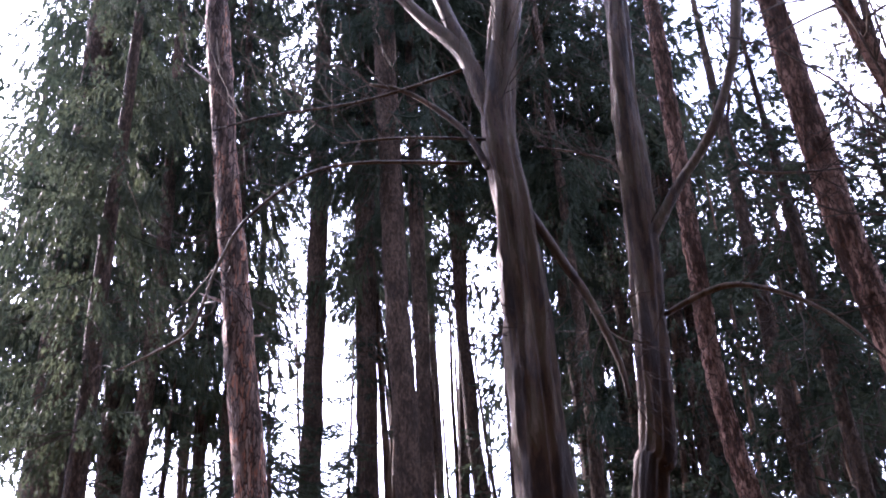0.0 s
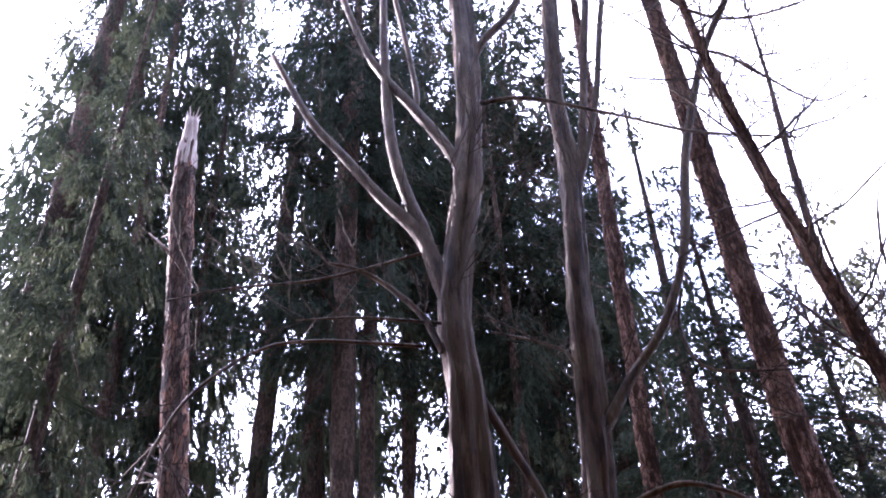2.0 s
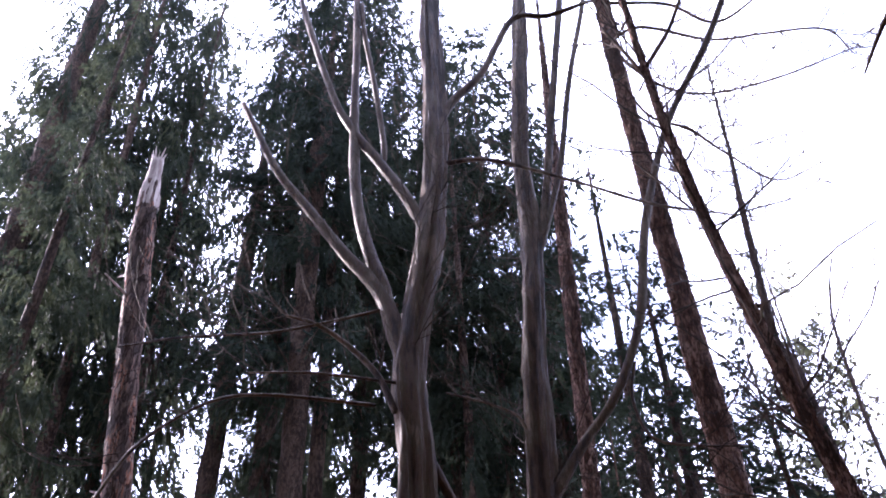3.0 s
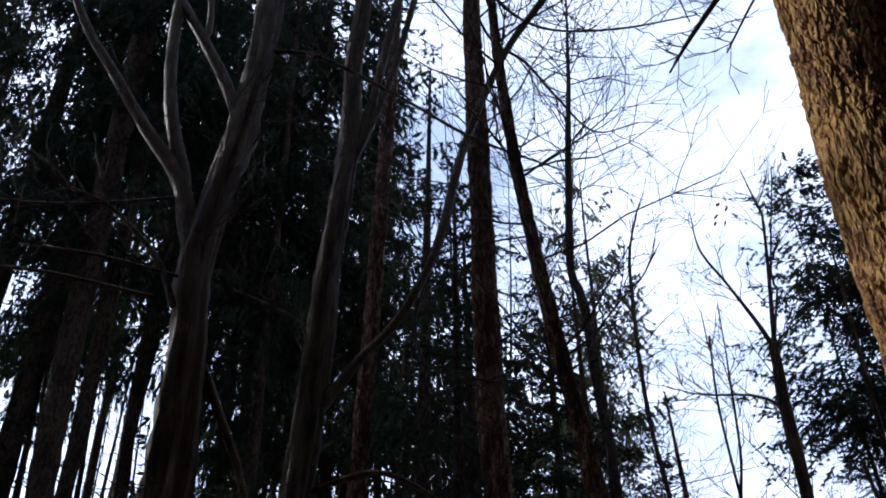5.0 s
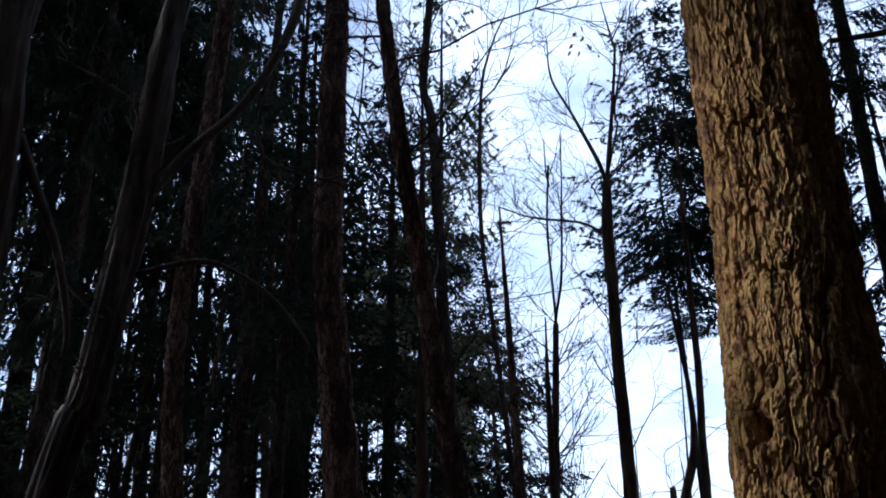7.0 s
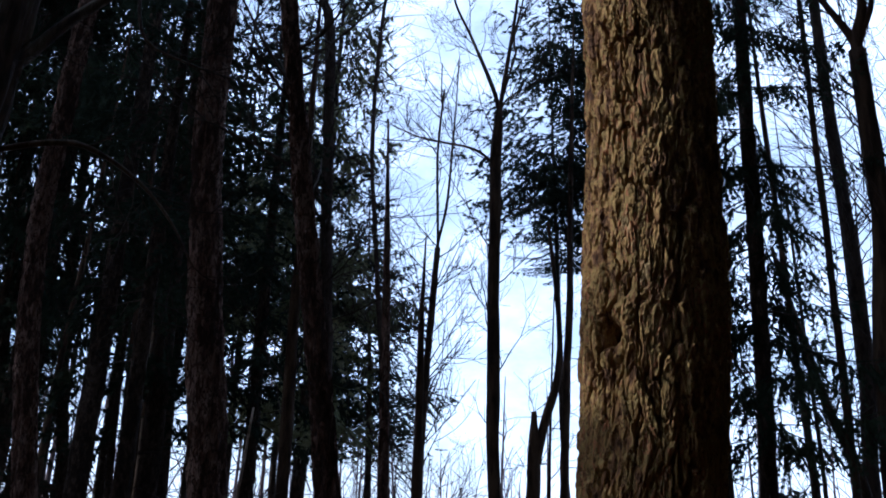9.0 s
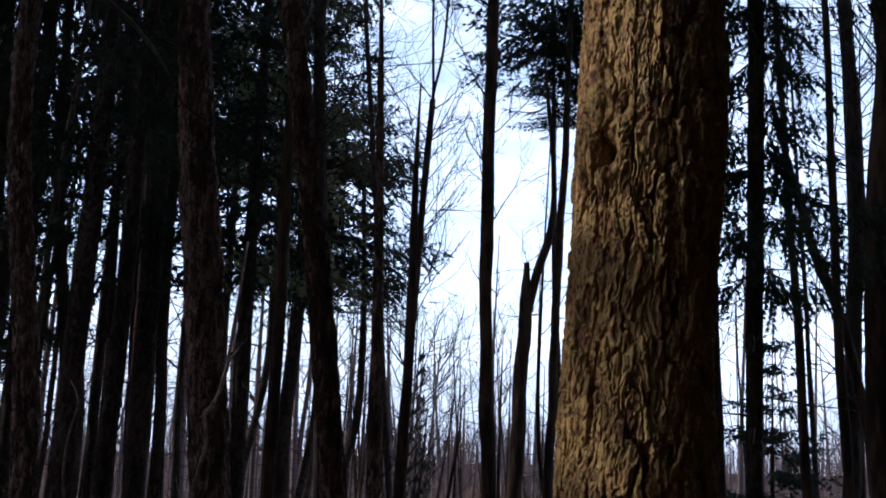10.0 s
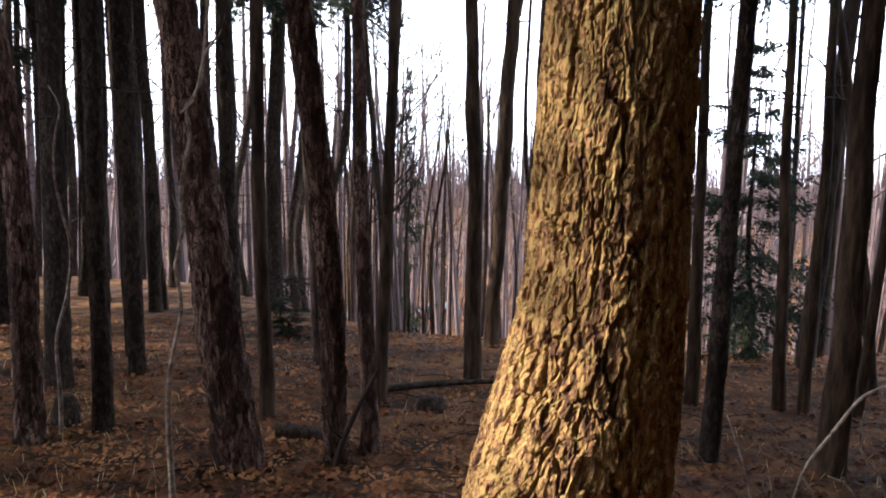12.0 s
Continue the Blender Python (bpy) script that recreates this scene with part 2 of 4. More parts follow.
def bump_z(x, y):
    return 0.07 * noise.noise((x * 0.9, y * 0.9, 0.3)) + 0.035 * noise.noise((x * 2.7, y * 2.7, 5.1))


def floor_z(x, y):
    d = math.hypot(x, y)
    return ground_z(x, y) + bump_z(x, y) * (1 if d < 30 else 1 + (d - 30) * 0.05)


# ---- ground ----
def build_ground():
    g = Geo()
    radii = [0.0] + [0.35 * 1.062 ** i for i in range(152)]
    radii = [r for r in radii if r < 3200] + [3200]
    seg = 168
    g.v.append((0, 0, floor_z(0, 0)))
    for r in radii[1:]:
        for k in range(seg):
            a = 2 * math.pi * k / seg
            x, y = r * math.sin(a), r * math.cos(a)
            g.v.append((x, y, floor_z(x, y)))
    for k in range(seg):
        g.f.append((0, 1 + (k + 1) % seg, 1 + k))
    for i in range(len(radii) - 2):
        for k in range(seg):
            a, b = 1 + i * seg + k, 1 + i * seg + (k + 1) % seg
            g.f.append((a, b, b + seg, a + seg))
    tagged(new("ground", g.mesh("ground", SOIL)), "brown leaf-littered forest floor sloping into a valley", "ground", kind="structure")


build_ground()

# ---- trees: centre lines as (x, y, z, radius) from the foot up ----
TREES = {}
BOUGHS = {k: [] for k in ['G', 'M', 'N', 'P', 'L2', 'A', 'T2', 'U1', 'f', 'v']}
TREES["G"] = ("pine", [(1.14, 2.62, -0.44, 0.324), (1.22, 2.58, 0.32, 0.316), (1.30, 2.54, 1.02, 0.246), (1.32, 2.53, 1.84, 0.215), (1.35, 2.51, 2.46, 0.223), (1.36, 2.50, 3.21, 0.204), (1.37, 2.50, 4.03, 0.209), (1.44, 2.46, 8.51, 0.142), (1.51, 2.42, 13.00, 0.038)])
BOUGHS["G"].append([(1.73, 2.26, 5.40, 0.022), (1.49, 2.43, 5.47, 0.020), (1.27, 2.55, 5.35, 0.017), (1.07, 2.64, 5.17, 0.014), (0.86, 2.72, 4.94, 0.010), (0.74, 2.75, 4.77, 0.005)])
BOUGHS["G"].append([(1.56, 2.38, 5.41, 0.011), (1.39, 2.49, 5.30, 0.009), (1.28, 2.55, 5.14, 0.007), (1.15, 2.61, 5.02, 0.006), (0.98, 2.68, 4.77, 0.004)])
TREES["M"] = ("beech", [(-2.10, 4.09, -0.56, 0.148), (-2.09, 4.09, 2.91, 0.132), (-2.09, 4.09, 3.65, 0.118), (-2.10, 4.09, 4.40, 0.107), (-2.13, 4.07, 5.05, 0.113), (-1.99, 4.14, 6.18, 0.090), (-1.91, 4.17, 7.42, 0.093), (-1.92, 4.17, 9.26, 0.093)])
BOUGHS["M"].append([(-2.13, 4.08, 4.98, 0.060), (-2.20, 4.04, 5.24, 0.065), (-2.31, 3.98, 5.65, 0.057), (-2.54, 3.84, 6.01, 0.043), (-2.78, 3.68, 6.44, 0.038), (-2.99, 3.52, 6.82, 0.032), (-3.23, 3.30, 7.51, 0.022)])
BOUGHS["M"].append([(-2.26, 4.01, 5.46, 0.048), (-2.29, 3.99, 5.70, 0.048), (-2.39, 3.93, 6.06, 0.047), (-2.48, 3.88, 6.65, 0.043), (-2.52, 3.86, 7.61, 0.039), (-2.52, 3.85, 8.34, 0.034), (-2.54, 3.84, 9.27, 0.031)])
BOUGHS["M"].append([(-2.00, 4.14, 5.96, 0.046), (-2.02, 4.12, 6.25, 0.051), (-2.16, 4.06, 6.63, 0.046), (-2.32, 3.97, 6.97, 0.043), (-2.53, 3.85, 7.39, 0.038), (-2.68, 3.75, 7.83, 0.031), (-2.93, 3.57, 8.98, 0.029)])
BOUGHS["M"].append([(-2.31, 3.98, 6.98, 0.025), (-2.30, 3.99, 7.18, 0.025), (-2.38, 3.94, 8.01, 0.025), (-2.47, 3.88, 8.79, 0.024), (-2.50, 3.87, 9.27, 0.022)])
BOUGHS["M"].append([(-1.91, 4.18, 7.44, 0.043), (-1.76, 4.24, 7.77, 0.039), (-1.51, 4.33, 8.12, 0.034), (-1.19, 4.42, 8.86, 0.030), (-0.88, 4.49, 8.79, 0.025)])
BOUGHS["M"].append([(-2.21, 4.03, 4.68, 0.023), (-2.31, 3.98, 4.95, 0.022), (-2.46, 3.89, 5.16, 0.018), (-2.65, 3.77, 5.34, 0.015), (-2.83, 3.64, 5.40, 0.010)])
BOUGHS["M"].append([(-2.01, 4.13, 4.31, 0.030), (-1.86, 4.20, 3.94, 0.027), (-1.75, 4.24, 3.67, 0.024), (-1.66, 4.28, 3.31, 0.019), (-1.64, 4.28, 3.10, 0.013)])
BOUGHS["M"].append([(-1.98, 4.14, 3.67, 0.013), (-2.08, 4.10, 3.58, 0.012), (-2.15, 4.07, 3.53, 0.008)])
BOUGHS["M"].append([(-2.20, 4.04, 5.54, 0.015), (-2.37, 3.94, 5.46, 0.012), (-2.87, 3.61, 5.26, 0.010), (-3.31, 3.23, 5.12, 0.008), (-3.55, 2.97, 4.96, 0.006)])
BOUGHS["M"].append([(-2.17, 4.05, 4.89, 0.012), (-2.64, 3.78, 4.96, 0.010), (-2.98, 3.52, 4.92, 0.006)])
BOUGHS["M"].append([(-2.32, 3.97, 4.73, 0.013), (-2.88, 3.60, 4.77, 0.011), (-3.15, 3.38, 4.67, 0.011), (-3.38, 3.15, 4.35, 0.012), (-3.49, 3.04, 4.02, 0.012), (-3.56, 2.95, 3.62, 0.011), (-3.68, 2.81, 3.46, 0.008), (-3.79, 2.66, 3.34, 0.005)])
BOUGHS["M"].append([(-1.91, 4.18, 6.96, 0.022), (-1.53, 4.32, 6.96, 0.018), (-0.92, 4.48, 6.56, 0.013), (-0.40, 4.55, 6.13, 0.011), (0.20, 4.55, 5.73, 0.006)])
TREES["N"] = ("beech", [(-2.17, 4.60, -0.62, 0.100), (-1.81, 4.75, 2.51, 0.090), (-1.70, 4.79, 2.99, 0.088), (-1.60, 4.82, 3.96, 0.091), (-1.57, 4.84, 4.57, 0.093), (-1.53, 4.85, 5.25, 0.079), (-1.44, 4.88, 6.56, 0.076), (-1.42, 4.88, 7.61, 0.070), (-1.23, 4.93, 9.83, 0.065)])
BOUGHS["N"].append([(-1.51, 4.85, 4.31, 0.041), (-1.30, 4.92, 4.64, 0.034), (-1.06, 4.97, 4.93, 0.031), (-0.86, 5.00, 5.31, 0.032), (-0.72, 5.02, 5.72, 0.036), (-0.54, 5.04, 6.50, 0.035), (-0.18, 5.07, 7.45, 0.030), (0.32, 5.06, 8.23, 0.031), (0.72, 5.01, 8.93, 0.026)])
BOUGHS["N"].append([(-1.49, 4.86, 6.04, 0.039), (-1.31, 4.92, 6.80, 0.038), (-1.10, 4.96, 8.07, 0.034), (-0.84, 5.01, 9.64, 0.034)])
BOUGHS["N"].append([(-1.47, 4.88, 6.10, 0.025), (-1.12, 4.96, 7.30, 0.028), (-0.90, 5.00, 8.41, 0.026), (-0.62, 5.04, 9.52, 0.024)])
BOUGHS["N"].append([(-1.59, 4.83, 3.73, 0.020), (-1.30, 4.92, 3.85, 0.020), (-1.09, 4.96, 3.86, 0.018), (-0.81, 5.01, 3.71, 0.014), (-0.59, 5.04, 3.48, 0.010), (-0.43, 5.05, 3.21, 0.007)])
BOUGHS["N"].append([(-1.57, 4.83, 4.48, 0.020), (-1.62, 4.82, 4.71, 0.015), (-1.67, 4.80, 4.90, 0.012), (-1.85, 4.75, 5.03, 0.009), (-2.13, 4.62, 5.14, 0.007)])
BOUGHS["N"].append([(-0.86, 5.00, 5.21, 0.012), (-0.93, 5.00, 4.95, 0.013), (-0.86, 5.00, 4.62, 0.012), (-0.61, 5.04, 4.51, 0.010), (-0.30, 5.06, 4.43, 0.006)])
TREES["d2"] = ("spruce", [(-1.67, 8.03, -1.07, 0.115), (-1.61, 8.04, 1.87, 0.095), (-1.52, 8.06, 6.18, 0.064), (-1.43, 8.08, 10.50, 0.017)])
TREES["Q"] = ("pine", [(-1.37, 6.05, -0.82, 0.094), (-1.36, 6.05, 1.08, 0.083), (-1.59, 5.99, 3.32, 0.070), (-1.57, 6.00, 4.65, 0.071), (-1.52, 6.01, 5.78, 0.070), (-1.45, 6.03, 7.51, 0.068), (-1.35, 6.05, 9.75, 0.046), (-1.25, 6.08, 12.00, 0.012)])
TREES["P"] = ("pine", [(0.05, 5.40, -0.77, 0.138), (-0.13, 5.40, 0.80, 0.124), (-0.26, 5.39, 2.09, 0.114), (-0.46, 5.38, 4.04, 0.101), (-0.48, 5.38, 6.39, 0.092), (-0.47, 5.38, 9.31, 0.080), (-0.40, 5.39, 10.65, 0.082), (-0.39, 5.39, 12.00, 0.022)])
BOUGHS["P"].append([(-0.50, 5.38, 9.25, 0.020), (-0.15, 5.40, 9.34, 0.017), (0.41, 5.38, 8.72, 0.014), (0.85, 5.33, 8.45, 0.012), (1.29, 5.24, 8.10, 0.010), (1.39, 5.22, 7.65, 0.006)])
BOUGHS["P"].append([(-0.49, 5.38, 9.16, 0.020), (-0.17, 5.40, 8.42, 0.016), (0.21, 5.40, 8.03, 0.013), (0.80, 5.34, 7.83, 0.010), (1.45, 5.20, 7.70, 0.006)])
BOUGHS["P"].append([(-0.49, 5.38, 8.59, 0.016), (-0.31, 5.39, 8.00, 0.013), (-0.03, 5.40, 7.67, 0.013), (0.21, 5.40, 7.20, 0.010), (0.48, 5.38, 6.74, 0.008), (0.84, 5.33, 6.73, 0.005)])
BOUGHS["P"].append([(-0.41, 5.38, 9.94, 0.021), (0.16, 5.40, 9.54, 0.017), (0.54, 5.37, 8.91, 0.014), (1.10, 5.29, 8.99, 0.008), (1.43, 5.21, 8.55, 0.005)])
TREES["L2"] = ("pine", [(0.64, 5.31, -0.86, 0.078), (0.59, 5.15, 0.50, 0.074), (0.43, 4.98, 2.00, 0.069), (0.20, 4.82, 3.50, 0.062), (-0.02, 4.65, 5.00, 0.050), (-0.16, 4.49, 6.50, 0.039), (-0.19, 4.32, 8.00, 0.030), (-0.15, 4.20, 9.20, 0.024), (-0.10, 4.10, 10.20, 0.008)])
BOUGHS["L2"].append([(-0.18, 4.40, 7.20, 0.018), (-0.28, 4.36, 7.60, 0.016), (-0.42, 4.30, 8.00, 0.012)])
BOUGHS["L2"].append([(-0.18, 4.38, 7.40, 0.020), (0.12, 4.36, 7.80, 0.016), (0.32, 4.32, 8.30, 0.013), (0.22, 4.28, 8.90, 0.009)])
TREES["L3"] = ("larch", [(0.66, 9.00, -1.24, 0.070), (0.50, 9.00, 2.00, 0.067), (0.32, 9.00, 5.00, 0.063), (0.20, 9.00, 7.20, 0.060), (0.11, 9.00, 7.68, 0.052), (0.19, 9.00, 8.88, 0.047), (0.30, 9.00, 10.10, 0.037), (0.39, 8.99, 11.04, 0.028), (0.46, 8.99, 12.02, 0.019), (0.54, 8.99, 13.00, 0.005)])
TREES["S"] = ("spruce", [(-5.70, 8.22, -1.01, 0.176), (-5.80, 8.15, 4.55, 0.148), (-5.85, 8.12, 7.36, 0.155), (-5.89, 8.09, 11.89, 0.169), (-5.82, 8.14, 13.78, 0.149), (-5.81, 8.15, 15.39, 0.101), (-5.80, 8.16, 17.00, 0.027)])
TREES["S2"] = ("spruce", [(-6.10, 8.92, -1.09, 0.117), (-6.06, 8.95, 4.77, 0.097), (-6.04, 8.96, 7.81, 0.104), (-6.00, 8.98, 12.41, 0.070), (-5.97, 9.01, 17.00, 0.019)])
TREES["B"] = ("broken", [(-3.81, 4.30, -0.55, 0.117), (-4.12, 3.97, 3.30, 0.103), (-4.29, 3.80, 5.23, 0.092), (-4.41, 3.65, 7.04, 0.093), (-4.43, 3.63, 7.77, 0.056)])
TREES["F1"] = ("spruce", [(-11.08, 7.25, -1.88, 0.310), (-11.16, 7.10, 4.71, 0.273), (-11.24, 7.01, 9.49, 0.260), (-11.37, 6.79, 18.24, 0.177), (-11.50, 6.59, 27.00, 0.047)])
TREES["F2"] = ("spruce", [(-11.16, 8.56, -2.04, 0.251), (-11.31, 8.34, 4.94, 0.219), (-11.42, 8.19, 9.57, 0.208), (-11.62, 7.93, 18.29, 0.143), (-11.82, 7.67, 27.00, 0.038)])
TREES["t4"] = ("spruce", [(-8.04, 8.93, -1.05, 0.176), (-7.97, 8.99, 5.17, 0.145), (-7.91, 9.05, 10.71, 0.143), (-7.86, 9.09, 14.86, 0.097), (-7.81, 9.13, 19.00, 0.026)])
TREES["t5"] = ("spruce", [(-7.41, 9.45, -1.13, 0.178), (-7.38, 9.47, 5.16, 0.146), (-7.36, 9.49, 9.58, 0.156), (-7.34, 9.50, 14.29, 0.106), (-7.33, 9.52, 19.00, 0.028)])
TREES["t8"] = ("spruce", [(-7.63, 11.75, -1.42, 0.112), (-7.31, 11.94, 5.67, 0.090), (-7.09, 12.07, 10.33, 0.095), (-6.89, 12.19, 14.67, 0.065), (-6.69, 12.31, 19.00, 0.017)])
TREES["A"] = ("ash", [(2.06, 8.04, -1.16, 0.084), (2.05, 8.04, 0.94, 0.070), (2.00, 8.06, 1.81, 0.062), (1.97, 8.06, 3.86, 0.059), (1.98, 8.06, 5.27, 0.056), (2.00, 8.06, 5.89, 0.048)])
BOUGHS["A"].append([(2.00, 8.06, 5.72, 0.020), (1.97, 8.06, 6.05, 0.024), (1.73, 8.12, 6.72, 0.016), (1.52, 8.16, 7.24, 0.013), (1.50, 8.16, 7.75, 0.006)])
BOUGHS["A"].append([(1.99, 8.06, 5.72, 0.024), (2.03, 8.05, 6.07, 0.024), (2.14, 8.02, 6.87, 0.018), (2.21, 8.00, 7.50, 0.015), (2.19, 8.01, 7.62, 0.013), (2.11, 8.03, 8.15, 0.006)])
BOUGHS["A"].append([(2.00, 8.05, 5.82, 0.012), (2.07, 8.04, 6.02, 0.012), (2.27, 7.98, 6.16, 0.010), (2.41, 7.94, 6.25, 0.008)])
BOUGHS["A"].append([(1.96, 8.07, 5.33, 0.017), (1.72, 8.12, 5.49, 0.014), (1.27, 8.20, 5.58, 0.010), (0.93, 8.25, 5.72, 0.006)])
BOUGHS["A"].append([(2.00, 8.06, 5.75, 0.016), (2.04, 8.05, 6.07, 0.016), (2.17, 8.01, 6.59, 0.012), (2.15, 8.02, 6.76, 0.014), (2.43, 7.94, 8.08, 0.006)])
TREES["T2"] = ("ash", [(1.41, 10.41, -1.39, 0.051), (1.54, 10.39, 1.46, 0.047), (1.63, 10.37, 3.56, 0.044), (1.71, 10.36, 5.10, 0.037)])
BOUGHS["T2"].append([(1.70, 10.36, 4.88, 0.021), (1.72, 10.36, 5.13, 0.019), (1.68, 10.36, 6.35, 0.015), (1.74, 10.35, 7.30, 0.013), (1.71, 10.36, 7.09, 0.010), (1.70, 10.36, 7.69, 0.008)])
BOUGHS["T2"].append([(1.70, 10.36, 4.88, 0.021), (1.72, 10.36, 5.17, 0.019), (1.82, 10.34, 5.74, 0.017), (1.88, 10.33, 6.75, 0.012), (1.90, 10.33, 7.08, 0.010), (1.92, 10.32, 7.75, 0.008)])
TREES["T3"] = ("larch", [(1.71, 11.90, -1.70, 0.044), (1.08, 11.95, 5.22, 0.036), (0.91, 11.97, 7.14, 0.032), (0.97, 11.96, 9.38, 0.027), (1.17, 11.94, 10.32, 0.017), (1.39, 11.92, 10.86, 0.010)])
TREES["U1"] = ("stub", [(2.61, 9.65, -1.33, 0.085), (2.66, 9.64, 0.04, 0.081), (2.76, 9.61, 2.37, 0.076), (2.76, 9.61, 3.04, 0.033)])
BOUGHS["U1"].append([(2.73, 9.62, 2.24, 0.057), (2.86, 9.58, 2.88, 0.051), (3.01, 9.53, 3.43, 0.044), (3.03, 9.53, 4.10, 0.029), (2.92, 9.56, 5.27, 0.020)])
TREES["U2"] = ("ash", [(3.26, 10.51, -1.55, 0.062), (3.29, 10.50, -0.37, 0.060), (3.37, 10.47, 3.29, 0.050), (3.43, 10.45, 4.26, 0.046), (3.46, 10.44, 6.00, 0.035), (3.51, 10.43, 7.50, 0.024), (3.55, 10.41, 9.00, 0.006)])
TREES["e"] = ("spruce", [(-0.96, 6.33, -0.87, 0.068), (-0.93, 6.33, 1.06, 0.061), (-0.91, 6.33, 2.17, 0.059), (-0.88, 6.34, 4.73, 0.040), (-0.85, 6.34, 7.30, 0.011)])
TREES["e2"] = ("spruce", [(-1.09, 8.53, -1.15, 0.081), (-1.11, 8.53, 0.89, 0.088), (-1.12, 8.53, 2.40, 0.096), (-1.12, 8.53, 5.20, 0.065), (-1.13, 8.53, 8.00, 0.017)])
TREES["g"] = ("ash", [(0.17, 6.60, -0.93, 0.056), (0.14, 6.60, 1.04, 0.047), (0.14, 6.60, 2.50, 0.046), (0.14, 6.60, 4.50, 0.031), (0.14, 6.60, 6.50, 0.008)])
TREES["h"] = ("spruce", [(-0.22, 9.00, -1.23, 0.087), (-0.26, 9.00, 1.41, 0.077), (-0.26, 9.00, 2.48, 0.070), (-0.25, 9.00, 5.04, 0.048), (-0.25, 9.00, 7.60, 0.013)])
TREES["b1"] = ("pine", [(0.87, 5.53, -0.81, 0.074), (0.86, 5.53, -0.41, 0.051), (0.81, 5.54, 0.77, 0.048), (0.78, 5.55, 2.14, 0.037), (0.74, 5.55, 3.32, 0.025), (0.70, 5.56, 4.50, 0.007)])
TREES["b2"] = ("ash", [(1.09, 7.22, -1.03, 0.058), (1.16, 7.21, 1.00, 0.046), (1.18, 7.20, 2.34, 0.040), (1.18, 7.20, 3.27, 0.027), (1.19, 7.20, 4.20, 0.007)])
TREES["c"] = ("spruce", [(3.10, 5.25, -0.82, 0.062), (3.12, 5.24, 0.80, 0.056), (3.14, 5.23, 1.95, 0.052), (3.17, 5.21, 3.80, 0.053), (3.18, 5.21, 4.84, 0.046), (3.23, 5.18, 8.42, 0.031), (3.28, 5.15, 12.00, 0.009)])
TREES["c2"] = ("ash", [(3.74, 6.85, -1.04, 0.060), (3.73, 6.85, -0.75, 0.059), (3.70, 6.87, 1.04, 0.043), (3.63, 6.90, 4.02, 0.030), (3.57, 6.94, 7.00, 0.008)])
TREES["c3"] = ("ash", [(4.39, 6.57, -1.02, 0.053), (4.38, 6.57, -0.78, 0.053), (4.31, 6.62, 1.06, 0.041), (4.27, 6.64, 2.26, 0.033), (4.17, 6.71, 5.13, 0.022), (4.07, 6.78, 8.00, 0.006)])
TREES["c4"] = ("ash", [(4.54, 6.46, -1.01, 0.047), (4.54, 6.46, -0.70, 0.047), (4.55, 6.46, 1.08, 0.040), (4.52, 6.48, 2.38, 0.035), (4.50, 6.50, 5.69, 0.024), (4.47, 6.51, 9.00, 0.006)])
TREES["f"] = ("ash", [(3.66, 4.75, -0.77, 0.091), (3.66, 4.76, 0.52, 0.081), (3.65, 4.76, 1.98, 0.065), (3.69, 4.73, 3.05, 0.064), (3.74, 4.69, 3.86, 0.060), (3.72, 4.70, 4.90, 0.053)])
BOUGHS["f"].append([(3.72, 4.71, 4.78, 0.030), (3.72, 4.71, 4.95, 0.030), (3.66, 4.76, 5.14, 0.025), (3.54, 4.85, 5.45, 0.018)])
BOUGHS["f"].append([(3.72, 4.71, 4.78, 0.034), (3.73, 4.70, 4.99, 0.034), (3.73, 4.70, 5.38, 0.029), (3.06, 5.16, 5.59, 0.020)])
BOUGHS["f"].append([(3.73, 4.70, 4.82, 0.019), (3.75, 4.69, 4.98, 0.019), (3.81, 4.64, 5.17, 0.019), (3.84, 4.61, 5.34, 0.015)])
TREES["f2"] = ("ash", [(4.82, 6.14, -0.97, 0.041), (4.82, 6.13, -0.65, 0.040), (4.86, 6.10, 0.45, 0.037), (4.99, 6.00, 4.73, 0.025), (5.12, 5.89, 9.00, 0.007)])
TREES["R1"] = ("larch", [(5.67, 8.24, -1.23, 0.091), (5.76, 8.17, 1.66, 0.083), (5.84, 8.12, 4.10, 0.076), (5.76, 8.17, 6.84, 0.063), (5.76, 8.18, 9.92, 0.043), (5.76, 8.18, 13.00, 0.011)])
TREES["Rl"] = ("ash", [(5.57, 6.97, -1.06, 0.051), (5.20, 7.35, 2.10, 0.046), (4.99, 7.49, 2.93, 0.042), (4.80, 7.61, 3.84, 0.032), (4.68, 7.69, 4.51, 0.019)])
TREES["v"] = ("sapling", [(-0.23, 4.49, -0.65, 0.016), (-0.25, 4.49, -0.09, 0.014), (-0.23, 4.49, 0.21, 0.012), (-0.17, 4.50, 0.50, 0.011), (-0.19, 4.50, 0.73, 0.011), (-0.15, 4.50, 0.90, 0.010), (-0.15, 4.50, 1.12, 0.010), (-0.10, 4.50, 1.36, 0.009), (-0.12, 4.50, 1.50, 0.008), (-0.05, 4.50, 1.61, 0.008), (-0.00, 4.50, 2.04, 0.008), (0.03, 4.50, 2.35, 0.005)])
BOUGHS["v"].append([(-0.14, 4.50, 1.47, 0.008), (-0.08, 4.50, 1.53, 0.008), (-0.02, 4.50, 1.76, 0.007), (0.06, 4.50, 1.87, 0.004)])

